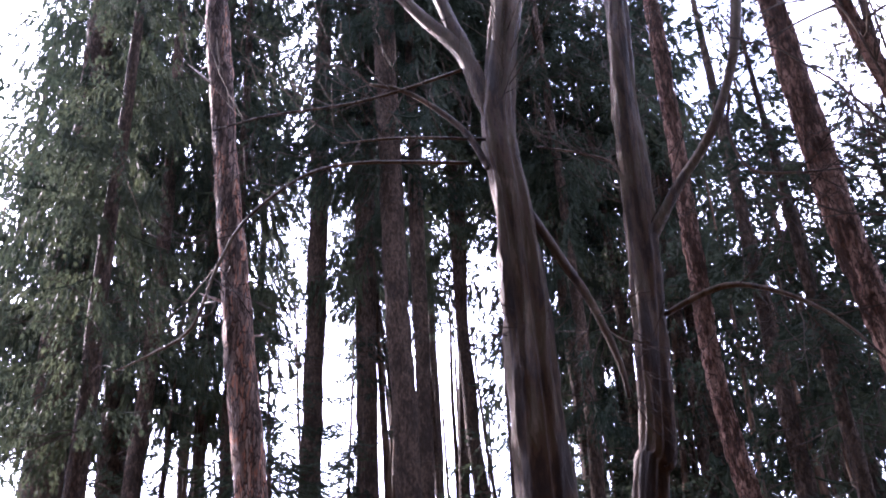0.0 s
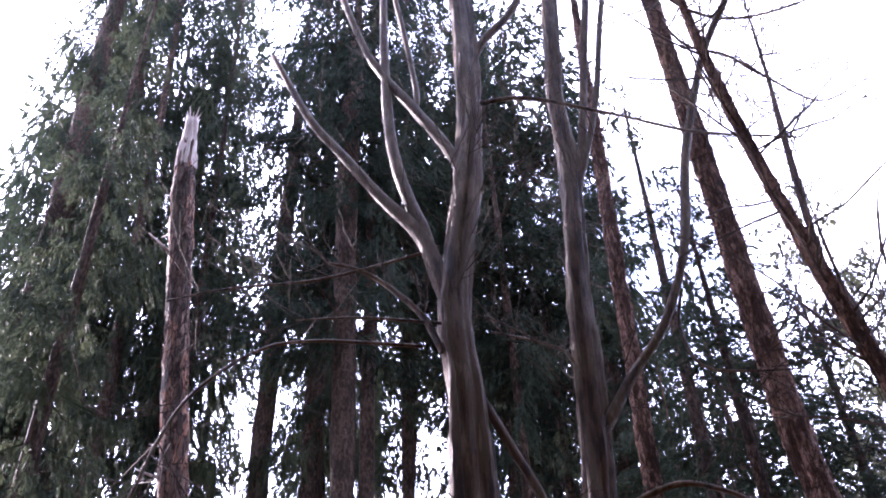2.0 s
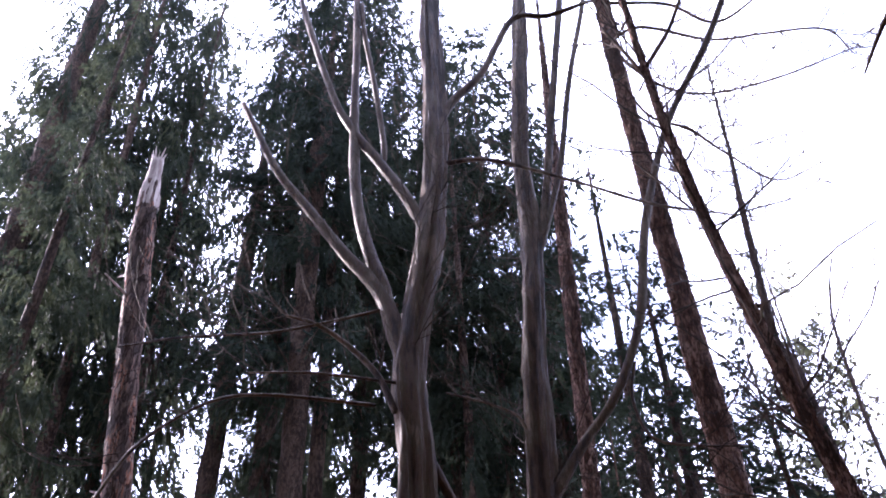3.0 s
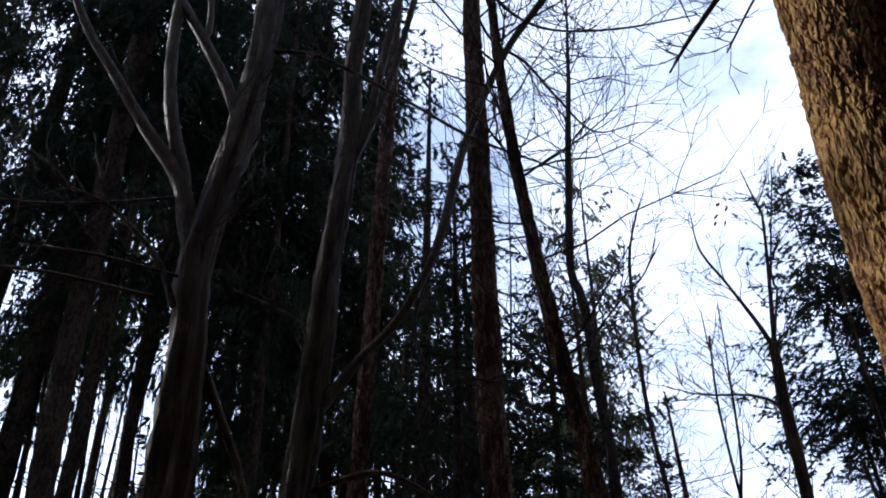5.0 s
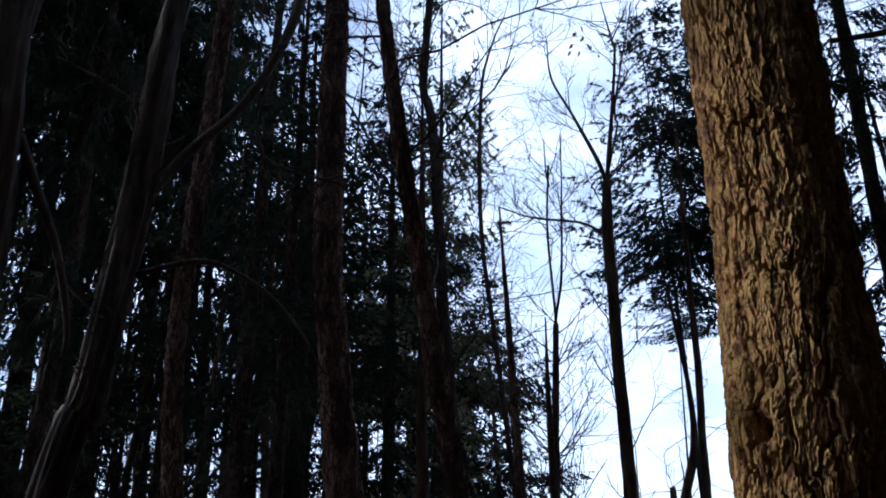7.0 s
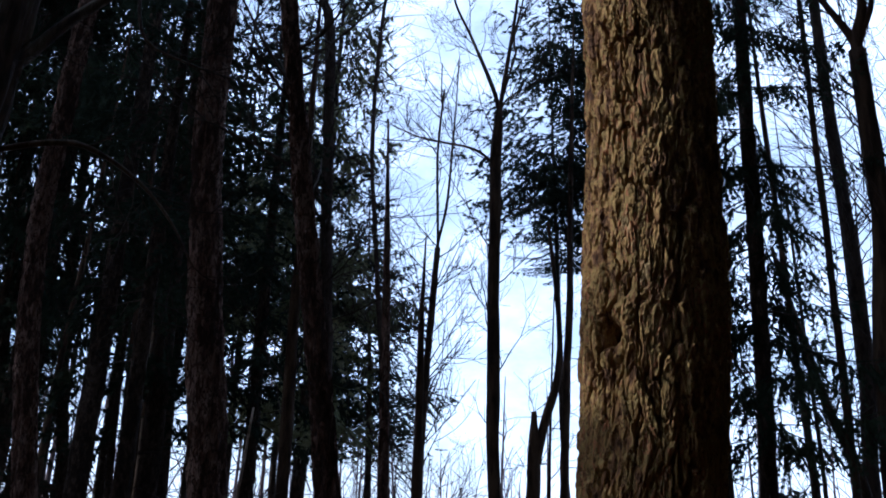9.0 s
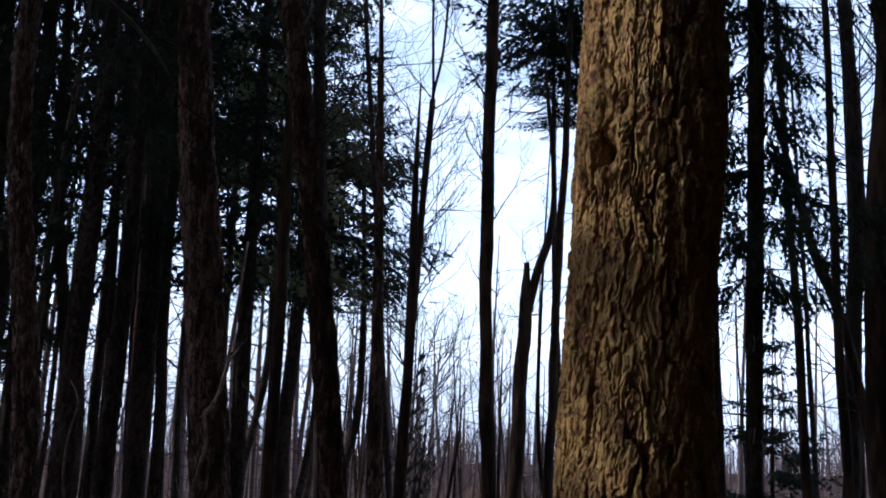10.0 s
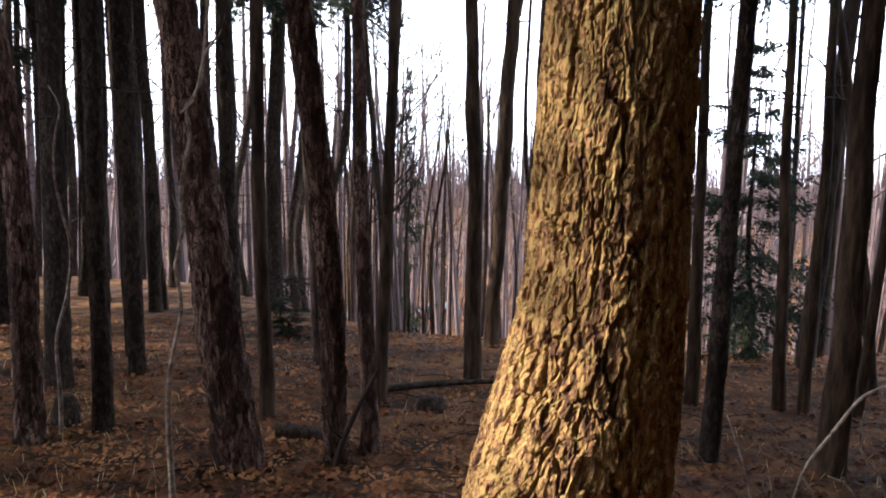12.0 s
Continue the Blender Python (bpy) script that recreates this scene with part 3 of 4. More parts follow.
TREES["v2"] = ("sapling", [(-1.24, 6.27, -0.95, 0.014), (-1.22, 6.27, -0.5, 0.013), (-1.22, 6.26, -0.1, 0.012), (-1.14, 6.28, 0.21, 0.012), (-1.1, 6.29, 0.52, 0.011), (-1.14, 6.28, 0.76, 0.01), (-1.18, 6.28, 0.99, 0.009), (-1.17, 6.28, 1.25, 0.008), (-1.13, 6.29, 1.47, 0.006), (-1.19, 6.27, 1.61, 0.004)])


LOOK = {
    "pine": ("pine_tree", "tall reddish-brown pine trunk with flaky bark", "pine", "pine"),
    "beech": ("beech_tree", "forked grey-brown bare beech with ridged trunk", "beech", "tree"),
    "spruce": ("spruce_tree", "tall dark spruce with drooping green branches", "spruce", "spruce"),
    "larch": ("larch_tree", "slender bare larch with fine dark twigs", "larch", "larch"),
    "ash": ("ash_tree", "slim leafless tree with dull brown bark", "ash", "tree"),
    "stub": ("snapped_tree", "slim leafless tree with a snapped stem", "ash", "tree"),
    "broken": ("broken_trunk", "dead trunk snapped at the top with peeling red bark", "peeled", "dead tree"),
    "sapling": ("sapling", "thin pale crooked leafless sapling", "cane", "sapling"),
}


def root(name, x, y, label, category, group="", z=None):
    e = new(name)
    e.empty_display_size = 0.3
    e.location = (x, y, floor_z(x, y) if z is None else z)
    bpy.context.view_layer.update()
    return tagged(e, label, category, group)


def local(pts, e):
    o = np.array(e.location)
    return [(p[0] - o[0], p[1] - o[1], p[2] - o[2], p[3]) for p in pts]


def flare(path, amount, height):
    """Widen a trunk towards its foot."""
    q = np.array(path, float)
    z0 = q[0, 2]
    q[:, 3] *= 1 + amount * np.exp(-np.maximum(q[:, 2] - z0, 0) / height)
    return q


def spruce_crown(seed, length, radius, dense=1.0, bare=0.0, coarse=1.0):
    """Arching boughs in loose tiers, each a fringe of hanging sprays; z runs from 0 at the lowest tier to length."""
    rng = np.random.default_rng(seed)
    g = Geo()
    z = 0.0
    step = 0.115 * coarse
    while z < length - 0.15:
        h = z / length
        reach = radius * (1 - h) ** 0.75 * (0.72 + 0.28 * min(1, h * 5)) + 0.12
        for k in range(max(3, int(rng.integers(5, 9) * dense))):
            a = rng.uniform(0, 2 * math.pi)
            # some sides of the crown are thin, which leaves holes
            if noise.noise((math.cos(a) * 1.3 + seed, math.sin(a) * 1.3, z * 0.8)) < -0.23:
                continue
            L = reach * rng.uniform(0.5, 1.2)
            out = np.array([math.cos(a), math.sin(a), 0.0])
            side = np.array([-out[1], out[0], 0.0])
            p0 = np.array([0, 0, z + rng.uniform(-0.12, 0.12)])
            droop = rng.uniform(0.25, 0.75) * (1 - 0.75 * h)
            n = max(3, int(L / step))
            pts = []
            for i in range(n + 1):
                s = i / n
                pts.append(p0 + out * L * s + side * 0.06 * math.sin(s * 5 + a) * L + np.array([0, 0, (0.22 * h * s - droop * s + 0.6 * droop * s * s * s) * L]))
            tube(g, [(*p, 0.014 * (1 - 0.85 * i / n) * (0.5 + L / 3)) for i, p in enumerate(pts)], 3, cap=False)
            full = rng.uniform(0.7, 1.35)
            for i in range(1, n + 1):
                s = i / n
                if s < 0.12 + bare or rng.random() < 0.05:
                    continue
                wide = (0.10 + 0.34 * min(1, L) * (1 - abs(s - 0.5) * 1.1)) * full
                for sg in (-1, 1):
                    dirn = unit(out * rng.uniform(0.35, 0.8) + side * sg * rng.uniform(0.25, 0.9) + np.array([0, 0, rng.uniform(-1.3, -0.2)]))
                    spray(g, pts[i], dirn, wide * rng.uniform(0.6, 1.2), rng, coarse)
            spray(g, pts[n], unit(pts[n] - pts[n - 1]), 0.25, rng, coarse)
        z += rng.uniform(0.42, 0.62)
    spray(g, np.array([0, 0, length - 0.3]), np.array([0, 0, 1.0]), 0.45, rng, coarse)
    return g


def spray(g, p, d, length, rng, coarse=1.0):
    """A hanging twig set with fans of slim needled shoots."""
    up = unit(np.cross(d, rng.normal(0, 1, 3)))
    tip = p + d * length + np.array([0, 0, -0.3 * length])
    blade(g, p, p + (tip - p) * 0.85, up, 0.020 * coarse)
    m = max(1, int(length / (0.082 * coarse)))
    for k in range(m):
        s = (k + 0.6) / (m + 0.2)
        q = p + (tip - p) * s
        for sg in (-1, 1):
            dd = unit(d * 0.8 + up * sg * rng.uniform(0.4, 0.9) + np.array([0, 0, rng.uniform(-0.9, 0.1)]))
            reach = (0.06 + 0.10 * length * (1.1 - s)) * rng.uniform(0.9, 1.6) * coarse
            fan(g, q, dd, reach, unit(np.cross(dd, rng.normal(0, 1, 3))), (0.0135 if coarse < 2.5 else 0.026) * coarse ** 0.6, (-1, 0, 1) if coarse < 1.2 else (-0.7, 0.7))


def fan(g, q, d, reach, side, w, prongs):
    """Slim needled shoots spread from one point."""
    o = len(g.v)
    for k in prongs:
        t = q + unit(d + side * 0.6 * k) * reach * (1 - 0.15 * abs(k))
        base = q + d * reach * 0.12 * (1 - abs(k))
        g.v += [tuple(base - side * w), tuple(base + side * w), tuple(t)]
        g.f.append((o, o + 1, o + 2))
        o += 3


def blade(g, a, b, side, w):
    o = len(g.v)
    m = a * 0.55 + b * 0.45
    g.v += [tuple(a), tuple(m + side * w), tuple(b), tuple(m - side * w)]
    g.f.append((o, o + 1, o + 2, o + 3))


# near crowns are fine and full; those deeper in the wood are coarser
CROWNS = [spruce_crown(11, 12.0, 2.1, 1.05).mesh("crown", NEEDLE, False), spruce_crown(12, 12.0, 1.8, 1.05).mesh("crown", NEEDLE, False),
          spruce_crown(13, 11.0, 2.3, 1.05).mesh("crown", NEEDLE, False), spruce_crown(14, 8.0, 1.45, 1.5).mesh("crown", NEEDLE, False)]
CROWN_LEN = (12.0, 12.0, 11.0, 8.0)
DEEP = [spruce_crown(15, 12.0, 2.2, 1.45, 0.0, 1.7).mesh("crown", NEEDLE, False), spruce_crown(16, 12.0, 2.0, 1.45, 0.0, 1.75).mesh("crown", NEEDLE, False)]
FINE = spruce_crown(17, 12.0, 2.1, 1.1, 0.0, 0.86).mesh("crown", NEEDLE, False)
SPARSE = spruce_crown(21, 8.0, 1.25, 0.7, 0.1, 0.9).mesh("crown", NEEDLE, False)
# coarsest crown, for unseen trees that only screen off sky light
SCREEN_CROWN = spruce_crown(31, 12.0, 2.3, 1.0, 0.0, 3.9).mesh("crown", NEEDLE, False)
PALE = spruce_crown(22, 8.0, 1.6, 1.3).mesh("crown", NEEDLE_OLD, False)


def add_crown(e, x, y, z0, z1, mesh, length, spread, turn, label=""):
    c = part("crown", mesh, None, e, label, kind="stuff")
    k = (z1 - z0) / length
    c.matrix_local = Matrix.LocRotScale((x, y, z0), Euler((0, 0, turn)), (spread, spread, k))
    return c


def dead_twigs(path, rng, z0, z1, count, length):
    """Short bare snags on the lower stem of a conifer."""
    g = Geo()
    zs = np.array([p[2] for p in path])
    for _ in range(count):
        z = rng.uniform(min(z0, z1 - 0.5), z1)
        i = int(np.clip(np.searchsorted(zs, z), 1, len(path) - 1))
        q = path[i]
        a = rng.uniform(0, 2 * math.pi)
        d = np.array([math.cos(a), math.sin(a), rng.uniform(-0.35, 0.15)])
        p = np.array(q[:3]) + d * q[3] * 0.6
        grow(g, p, d, length * rng.uniform(0.4, 1.2), 0.007, rng, 1, -0.03, 0.2, 2)
    return g


def twig_cloud(path, rng, count, length, r, depth, z_from=0.0, lift=0.12, forks=4, spread=1.0):
    """Fine twigs along the upper part of a limb."""
    g = Geo()
    n = len(path)
    for _ in range(count):
        i = rng.integers(int(n * z_from), n)
        q = path[i]
        t = unit(np.array(path[min(i + 1, n - 1)][:3]) - np.array(path[max(i - 1, 0)][:3]))
        side = unit(np.cross(t, rng.normal(0, 1, 3)))
        grow(g, np.array(q[:3]), t * 0.7 + side * rng.uniform(0.5, 1.1) * spread, length * rng.uniform(0.5, 1.1), min(r, q[3] * 0.7), rng, depth, lift, 0.28, forks)
    return g


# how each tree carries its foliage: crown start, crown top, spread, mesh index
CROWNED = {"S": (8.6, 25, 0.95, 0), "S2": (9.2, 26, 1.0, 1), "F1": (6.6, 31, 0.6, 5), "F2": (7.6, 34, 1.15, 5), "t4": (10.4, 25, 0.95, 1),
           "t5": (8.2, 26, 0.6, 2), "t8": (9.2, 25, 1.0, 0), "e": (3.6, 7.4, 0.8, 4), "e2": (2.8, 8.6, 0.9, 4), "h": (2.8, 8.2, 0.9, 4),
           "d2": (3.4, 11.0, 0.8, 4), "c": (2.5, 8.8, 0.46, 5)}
TWIGGY = {"M": (34, 1.0, 0.006, 2, 0.35), "N": (30, 1.0, 0.006, 2, 0.35), "A": (14, 0.9, 0.009, 2, 0.6), "T2": (44, 1.2, 0.010, 2, 0.25), "L3": (125, 1.45, 0.010, 2, 0.35),
          "T3": (48, 0.9, 0.009, 2, 0.3), "g": (16, 1.0, 0.006, 2, 0.4), "b2": (18, 1.0, 0.006, 2, 0.3), "c2": (18, 1.0, 0.006, 2, 0.3), "c4": (18, 1.0, 0.006, 2, 0.3),
          "f": (22, 1.0, 0.007, 2, 0.55), "f2": (14, 1.0, 0.006, 2, 0.3), "R1": (130, 1.4, 0.009, 2, 0.25), "Rl": (16, 0.9, 0.010, 2, 0.4),
          "U1": (8, 0.6, 0.005, 1, 0.5), "P": (18, 1.0, 0.008, 2, 0.4), "L2": (40, 1.3, 0.011, 2, 0.4), "Q": (8, 0.6, 0.006, 1, 0.3), "v": (4, 0.3, 0.003, 1, 0.5), "b1": (10, 0.6, 0.006, 1, 0.3)}


def tapered(pts):
    """Carry a stem or limb that leaves the tree at full thickness on to a fine tip."""
    if pts[-1][3] < 0.024 or pts[-1][2] < 8.0:
        return pts
    a, b = np.array(pts[-2]), np.array(pts[-1])
    d = unit(b[:3] - a[:3]) * 0.7 + np.array([0, 0, 0.3])
    reach = 30 * b[3] + 0.6
    return list(pts) + [(*(b[:3] + d * reach * 0.5), b[3] * 0.55), (*(b[:3] + d * reach), 0.004)]


def build_tree(key, index):
    kind, pts = TREES[key]
    if kind == "beech":
        pts = tapered(pts)
    name, label, bark, category = LOOK[kind]
    rng = np.random.default_rng(100 + index)
    near = math.hypot(pts[0][0], pts[0][1]) < 7.2
    e = root(name, pts[0][0], pts[0][1], label, category, "forest trees")
    plated = kind == "pine" and near and pts[1][3] > 0.07
    path = smooth_path(local(pts, e), 0.03 if plated else 0.06 if near else 0.14)
    sway = {"ash": 0.32, "larch": 0.25, "stub": 0.35, "sapling": 0.5}.get(kind, 0.06)
    for q in path:
        q[0] += sway * q[3] * noise.noise((q[2] * 1.7, index * 3.1, 0.5))
        q[1] += sway * q[3] * noise.noise((q[2] * 1.7, index * 3.1, 7.5))
    path = flare(path, 0.14, 0.3)
    g = Geo()
    tube(g, path, 58 if plated else (40 if kind == "beech" else 26) if near else 14, 0.14 if kind in ("pine", "spruce") else 0.13 if kind == "beech" else 0.12, 0.22 if kind == "beech" else 0.14, index * 3.7, True, 0.42 if kind == "beech" else 0.0, 0.009 if plated else 0.0)
    if kind == "broken":
        # bare splintered wood where the stem snapped
        cut = int(len(path) * 0.93)
        g = Geo()
        stem = path[:cut + 4].copy()
        stem[-9:, 3] *= np.linspace(1.0, 0.82, 9)
        tube(g, stem, 22, 0.2, 0.10, index * 3.7)
        top = Geo()
        tip = path[cut - 2:].copy()
        tip[:, 3] *= 0.93
        tube(top, tip, 20, 0.28, 0.2, 9.0)
        for k in range(9):
            a = k * 0.7
            splinter = Geo()
            p = np.array(tip[-1][:3]) + np.array([math.cos(a), math.sin(a), -0.25]) * 0.035
            stick(splinter, p, p + np.array([math.cos(a) * 0.03, math.sin(a) * 0.03, rng.uniform(0.05, 0.16)]), 0.014, 0.002, 4)
            part("splinter", splinter, BARK["bare_wood"], e)
        part("splintered_top", top, BARK["bare_wood"], e, "pale bare splintered wood")
        for k in range(8):
            q = path[int(rng.uniform(0.35, 0.92) * len(path))]
            a = rng.uniform(0, 6.28)
            snag = Geo()
            d = np.array([math.cos(a), math.sin(a), 0.35])
            stick(snag, np.array(q[:3]) + d * q[3] * 0.7, np.array(q[:3]) + d * (q[3] + rng.uniform(0.08, 0.22)), 0.014, 0.005, 5)
            part("branch_stub", snag, BARK["bare_wood"], e)
    part("trunk", g, BARK[bark], e)
    for limb in BOUGHS.get(key, ()):
        g = Geo()
        lp = smooth_path(local(tapered(limb), e), 0.07)
        tube(g, lp, 12 if limb[0][3] > 0.02 else 6, 0.10, 0.14, index + limb[0][0])
        bough = part("limb", g, BARK["pale_twig" if kind == "beech" and limb[0][3] < 0.011 else ("ash" if kind in ("larch", "pine") else bark)], e)
        if key in TWIGGY and limb[-1][3] < 0.03:
            c = TWIGGY[key]
            part("twig_mass", twig_cloud(lp, rng, min(7 + c[0] // 4, 10), c[1] * 0.7, c[2] * 0.8, 2 if kind == "ash" else 1, 0.3), BARK["twig"], bough, kind="stuff")
    if key in TWIGGY:
        c = TWIGGY[key]
        part("twig_mass", twig_cloud(path, rng, c[0], c[1], c[2], c[3], c[4], 0.05 if kind == "larch" else 0.12, 4, 2.2 if kind in ("larch", "pine") else 1.0), BARK["twig"], e, kind="stuff")
    if key == "A":
        # a few withered leaves left on the crown
        g = Geo()
        for _ in range(16):
            q = np.array([1.93, 8.05, 7.52]) - np.array(e.location) + rng.normal(0, 0.11, 3)
            d = np.array([rng.normal(0, 0.4), rng.normal(0, 0.4), -1.0])
            blade(g, q, q + unit(d) * rng.uniform(0.05, 0.09), unit(np.cross(d, rng.normal(0, 1, 3))), 0.017)
        part("withered_leaves", g, LEAF, e, "withered brown leaves", False, "stuff")
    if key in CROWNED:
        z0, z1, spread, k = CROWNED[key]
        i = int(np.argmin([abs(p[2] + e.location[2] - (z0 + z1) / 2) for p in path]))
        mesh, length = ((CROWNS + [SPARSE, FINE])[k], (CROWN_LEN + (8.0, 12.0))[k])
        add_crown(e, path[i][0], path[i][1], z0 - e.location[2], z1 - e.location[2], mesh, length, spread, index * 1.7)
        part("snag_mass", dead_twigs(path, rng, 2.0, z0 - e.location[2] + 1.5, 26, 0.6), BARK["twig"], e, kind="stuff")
    return e


for _i, _k in enumerate(TREES):
    if _k != "G":
        build_tree(_k, _i)


# ---- the large pine with its plated bark ----
def build_big_pine():
    pts = TREES["G"][1]
    e = root("pine_tree", pts[0][0], pts[0][1], "thick old pine trunk with deep ochre bark plates", "pine", "forest trees")
    path = smooth_path(local(pts, e), 0.009)
    path = path[path[:, 2] < 6.0]
    path = flare(path, 0.16, 0.3)
    # finer towards the south and west, where one stands
    ang = np.concatenate([np.linspace(radians(140), radians(335), 235, endpoint=False), np.linspace(radians(335), radians(500), 40, endpoint=False)])
    ring = len(ang)
    n = len(path)
    g = Geo()
    for i in range(n):
        x, y, z, r = path[i]
        for a in ang:
            ca, sa = math.cos(a), math.sin(a)
            px, py = ca * r, sa * r
            # flat flaky plates parted by short upright fissures
            u = a * 0.24
            uu = u + 0.014 * noise.noise((u * 10, z * 6, 1.0)) + 0.009 * noise.noise((u * 32, z * 22, 2.0)) + 0.004 * noise.noise((u * 80, z * 60, 3.0))
            zz = z + 0.07 * noise.noise((u * 12, z * 5, 4.0)) + 0.03 * noise.noise((u * 45, z * 26, 5.0))
            d1, k1 = noise.voronoi((uu * 25, zz * 6.5, 0.5))
            edge = d1[1] - d1[0]
            pick = noise.cell(k1[0] * 7.3)
            deep = max(0.12, min(1.0, 0.5 + 1.9 * noise.noise((uu * 11, zz * 4.0, 7.0))))
            gap = deep * (1.0 - min(1.0, edge * 8.5))
            d2, k2 = noise.voronoi((uu * 60 + 4, zz * 26, 0.5))
            flake = noise.cell(k2[0] * 5.1) * min(1.0, (d2[1] - d2[0]) * 7.0)
            d3, k3 = noise.voronoi((uu * 105, zz * 55, 0.5))
            chip = noise.cell(k3[0] * 9.7)
            grain = noise.noise((u * 95, z * 48, 8.0))
            away = math.hypot((a - radians(216)) * r, (z + e.location[2] - 2.36) * 0.75)
            hole = -0.055 * math.exp(-(away / 0.024) ** 2) + 0.016 * math.exp(-((away - 0.05) / 0.02) ** 2)
            h = hole - 0.027 * gap + 0.006 * pick + 0.0055 * flake + 0.0025 * chip + 0.002 * grain + 0.008 * noise.noise((ca * 1.1, sa * 1.1, z * 1.3))
            q = (r + h) / r
            g.v.append((x + px * q, y + py * q, z))
    for i in range(n - 1):
        for k in range(ring):
            k2 = (k + 1) % ring
            o = i * ring
            g.f.append((o + k, o + k2, o + ring + k2, o + ring + k))
    part("trunk", g, BARK["plates"], e, smooth=False)
    for limb in BOUGHS["G"]:
        g = Geo()
        lp = smooth_path(local(limb, e), 0.05)
        tube(g, lp, 8, 0.1, 0.1, limb[0][0])
        bough = part("limb", g, BARK["twig"], e)
        part("twig_mass", twig_cloud(lp, np.random.default_rng(3), 5, 0.25, 0.004, 1, 0.3), BARK["twig"], bough, kind="stuff")
    up = smooth_path(local(pts, e), 0.2)
    up = up[up[:, 2] > 5.9]
    g = Geo()
    tube(g, up, 20, 0.08, 0.05, 2.0)
    part("upper_trunk", g, BARK["pine"], e)
    return e


build_big_pine()

# ---- more spruces that close the wood: bearing, distance, crown start, top, spread ----
def polar(yaw, dist):
    a = radians(yaw)
    return dist * math.sin(a), dist * math.cos(a)


def build_spruce(yaw, dist, z0, z1, spread, r, index, mesh=None, length=0.0, label=""):
    rng = np.random.default_rng(500 + index)
    x, y = polar(yaw, dist)
    e = root("spruce_tree", x, y, label or LOOK["spruce"][1], "spruce", "forest trees")
    h = z1 - e.location[2]
    lean = rng.normal(0, 0.018, 2)
    bow = rng.normal(0, 0.10, 2)
    path = smooth_path([(0, 0, -0.1, r), (lean[0] * h * 0.12 + bow[0], lean[1] * h * 0.12 + bow[1], h * 0.14, r * 0.93), (lean[0] * h * 0.4 - bow[0], lean[1] * h * 0.4 - bow[1], h * 0.38, r * 0.8), (lean[0] * h, lean[1] * h, h * 0.98, r * 0.1)], 0.3)
    for q in path:
        q[0] += 0.35 * q[3] * noise.noise((q[2] * 1.1, index * 1.9, 2.5))
    path = flare(path, 0.25, 0.3)
    g = Geo()
    tube(g, path, 12, 0.08, 0.08, index * 2.1)
    part("trunk", g, BARK["spruce"], e)
    k = index % 3
    if mesh is None:
        mesh, length = (FINE, 12.0) if dist < 8 else (CROWNS[k], CROWN_LEN[k]) if dist < 12.2 else (DEEP[index % 2], 12.0)
    add_crown(e, lean[0] * h * 0.6, lean[1] * h * 0.6, z0 - e.location[2], z1 - e.location[2], mesh, length, spread, index * 2.3)
    part("snag_mass", dead_twigs(path, rng, 1.2 if -25 < yaw < 2 else 1.8, z0 - e.location[2] + 1.0, 58 if -25 < yaw < 2 else 14 if 0 < yaw < 270 else 30, 0.85), BARK["twig"], e, kind="stuff")


WOOD = []
WOOD += [(-55.5, 8.2, 5.4, 14, 0.5, 0.14), (-46.6, 13, 8.3, 27, 0.75, 0.15),
         (-52, 17, 9.5, 33, 1.0, 0.17), (-55.5, 17, 8.6, 33, 1.0, 0.17), (-61, 24, 8, 28, 1.1, 0.2), (-57.5, 21, 9, 27, 1.0, 0.2),
         (-36, 17, 11, 33, 0.9, 0.17), (-38, 26, 12, 26, 0.8, 0.15), (-31, 12.5, 10.4, 24, 0.9, 0.16), (-25.5, 14.5, 8, 22, 0.8, 0.17)]
WOOD += [(-23.5, 11.5, 7, 20, 0.66, 0.14), (-24.5, 19, 9.5, 24, 0.95, 0.18), (-20.5, 15, 6.8, 21, 0.85, 0.16), (-15.5, 13, 6.4, 20, 0.7, 0.15),
         (-17.5, 19, 7.4, 23, 0.9, 0.17), (-21.5, 25, 8, 22, 1.0, 0.15), (-11.5, 17, 6.6, 13.5, 0.8, 0.15), (-12.5, 23, 10, 18, 1.0, 0.15),
         (-7, 14, 5.2, 10.8, 0.78, 0.13), (-4, 17, 5.4, 11.5, 1.0, 0.13), (-8.5, 24, 9.5, 14, 1.0, 0.15), (-2, 20, 6.5, 12, 1.0, 0.13)]
WOOD += [(4.0, 15, 3.2, 7.6, 0.7, 0.11), (1.8, 19, 3.5, 9.5, 0.85, 0.12), (31, 11, -1.1, 2.5, 0.5, 0.05), (18.4, 12.1, 6.0, 11.0, 0.75, 0.07), (27, 8.6, 3.5, 9.5, 0.42, 0.05),
         (17.2, 12.0, 5.2, 6.3, 0.3, 0.045), (19.8, 11.8, 6.2, 10.2, 0.6, 0.07), (-29, 15, 10.2, 24, 0.8, 0.16), (-22.8, 16, 10.5, 25, 0.78, 0.16),
         (-12.8, 14, 9.4, 17.5, 0.75, 0.13), (-16.6, 12.6, 9.0, 18.5, 0.75, 0.14), (-57, 16, 12, 29, 1.1, 0.17), (-50, 19, 14, 32, 1.0, 0.17)]
WOOD += [(-23.2, 13, 11.2, 20.5, 1.1, 0.15), (-20.4, 13, 11, 21, 1.3, 0.14), (-39.6, 19, 11, 29, 0.85, 0.17), (-46, 21, 13, 31, 0.95, 0.17), (-33, 21, 13, 30, 0.85, 0.17),
         (-48.5, 14, 9.5, 22, 0.75, 0.16), (-51.5, 12, 8.8, 28, 0.95, 0.17)]
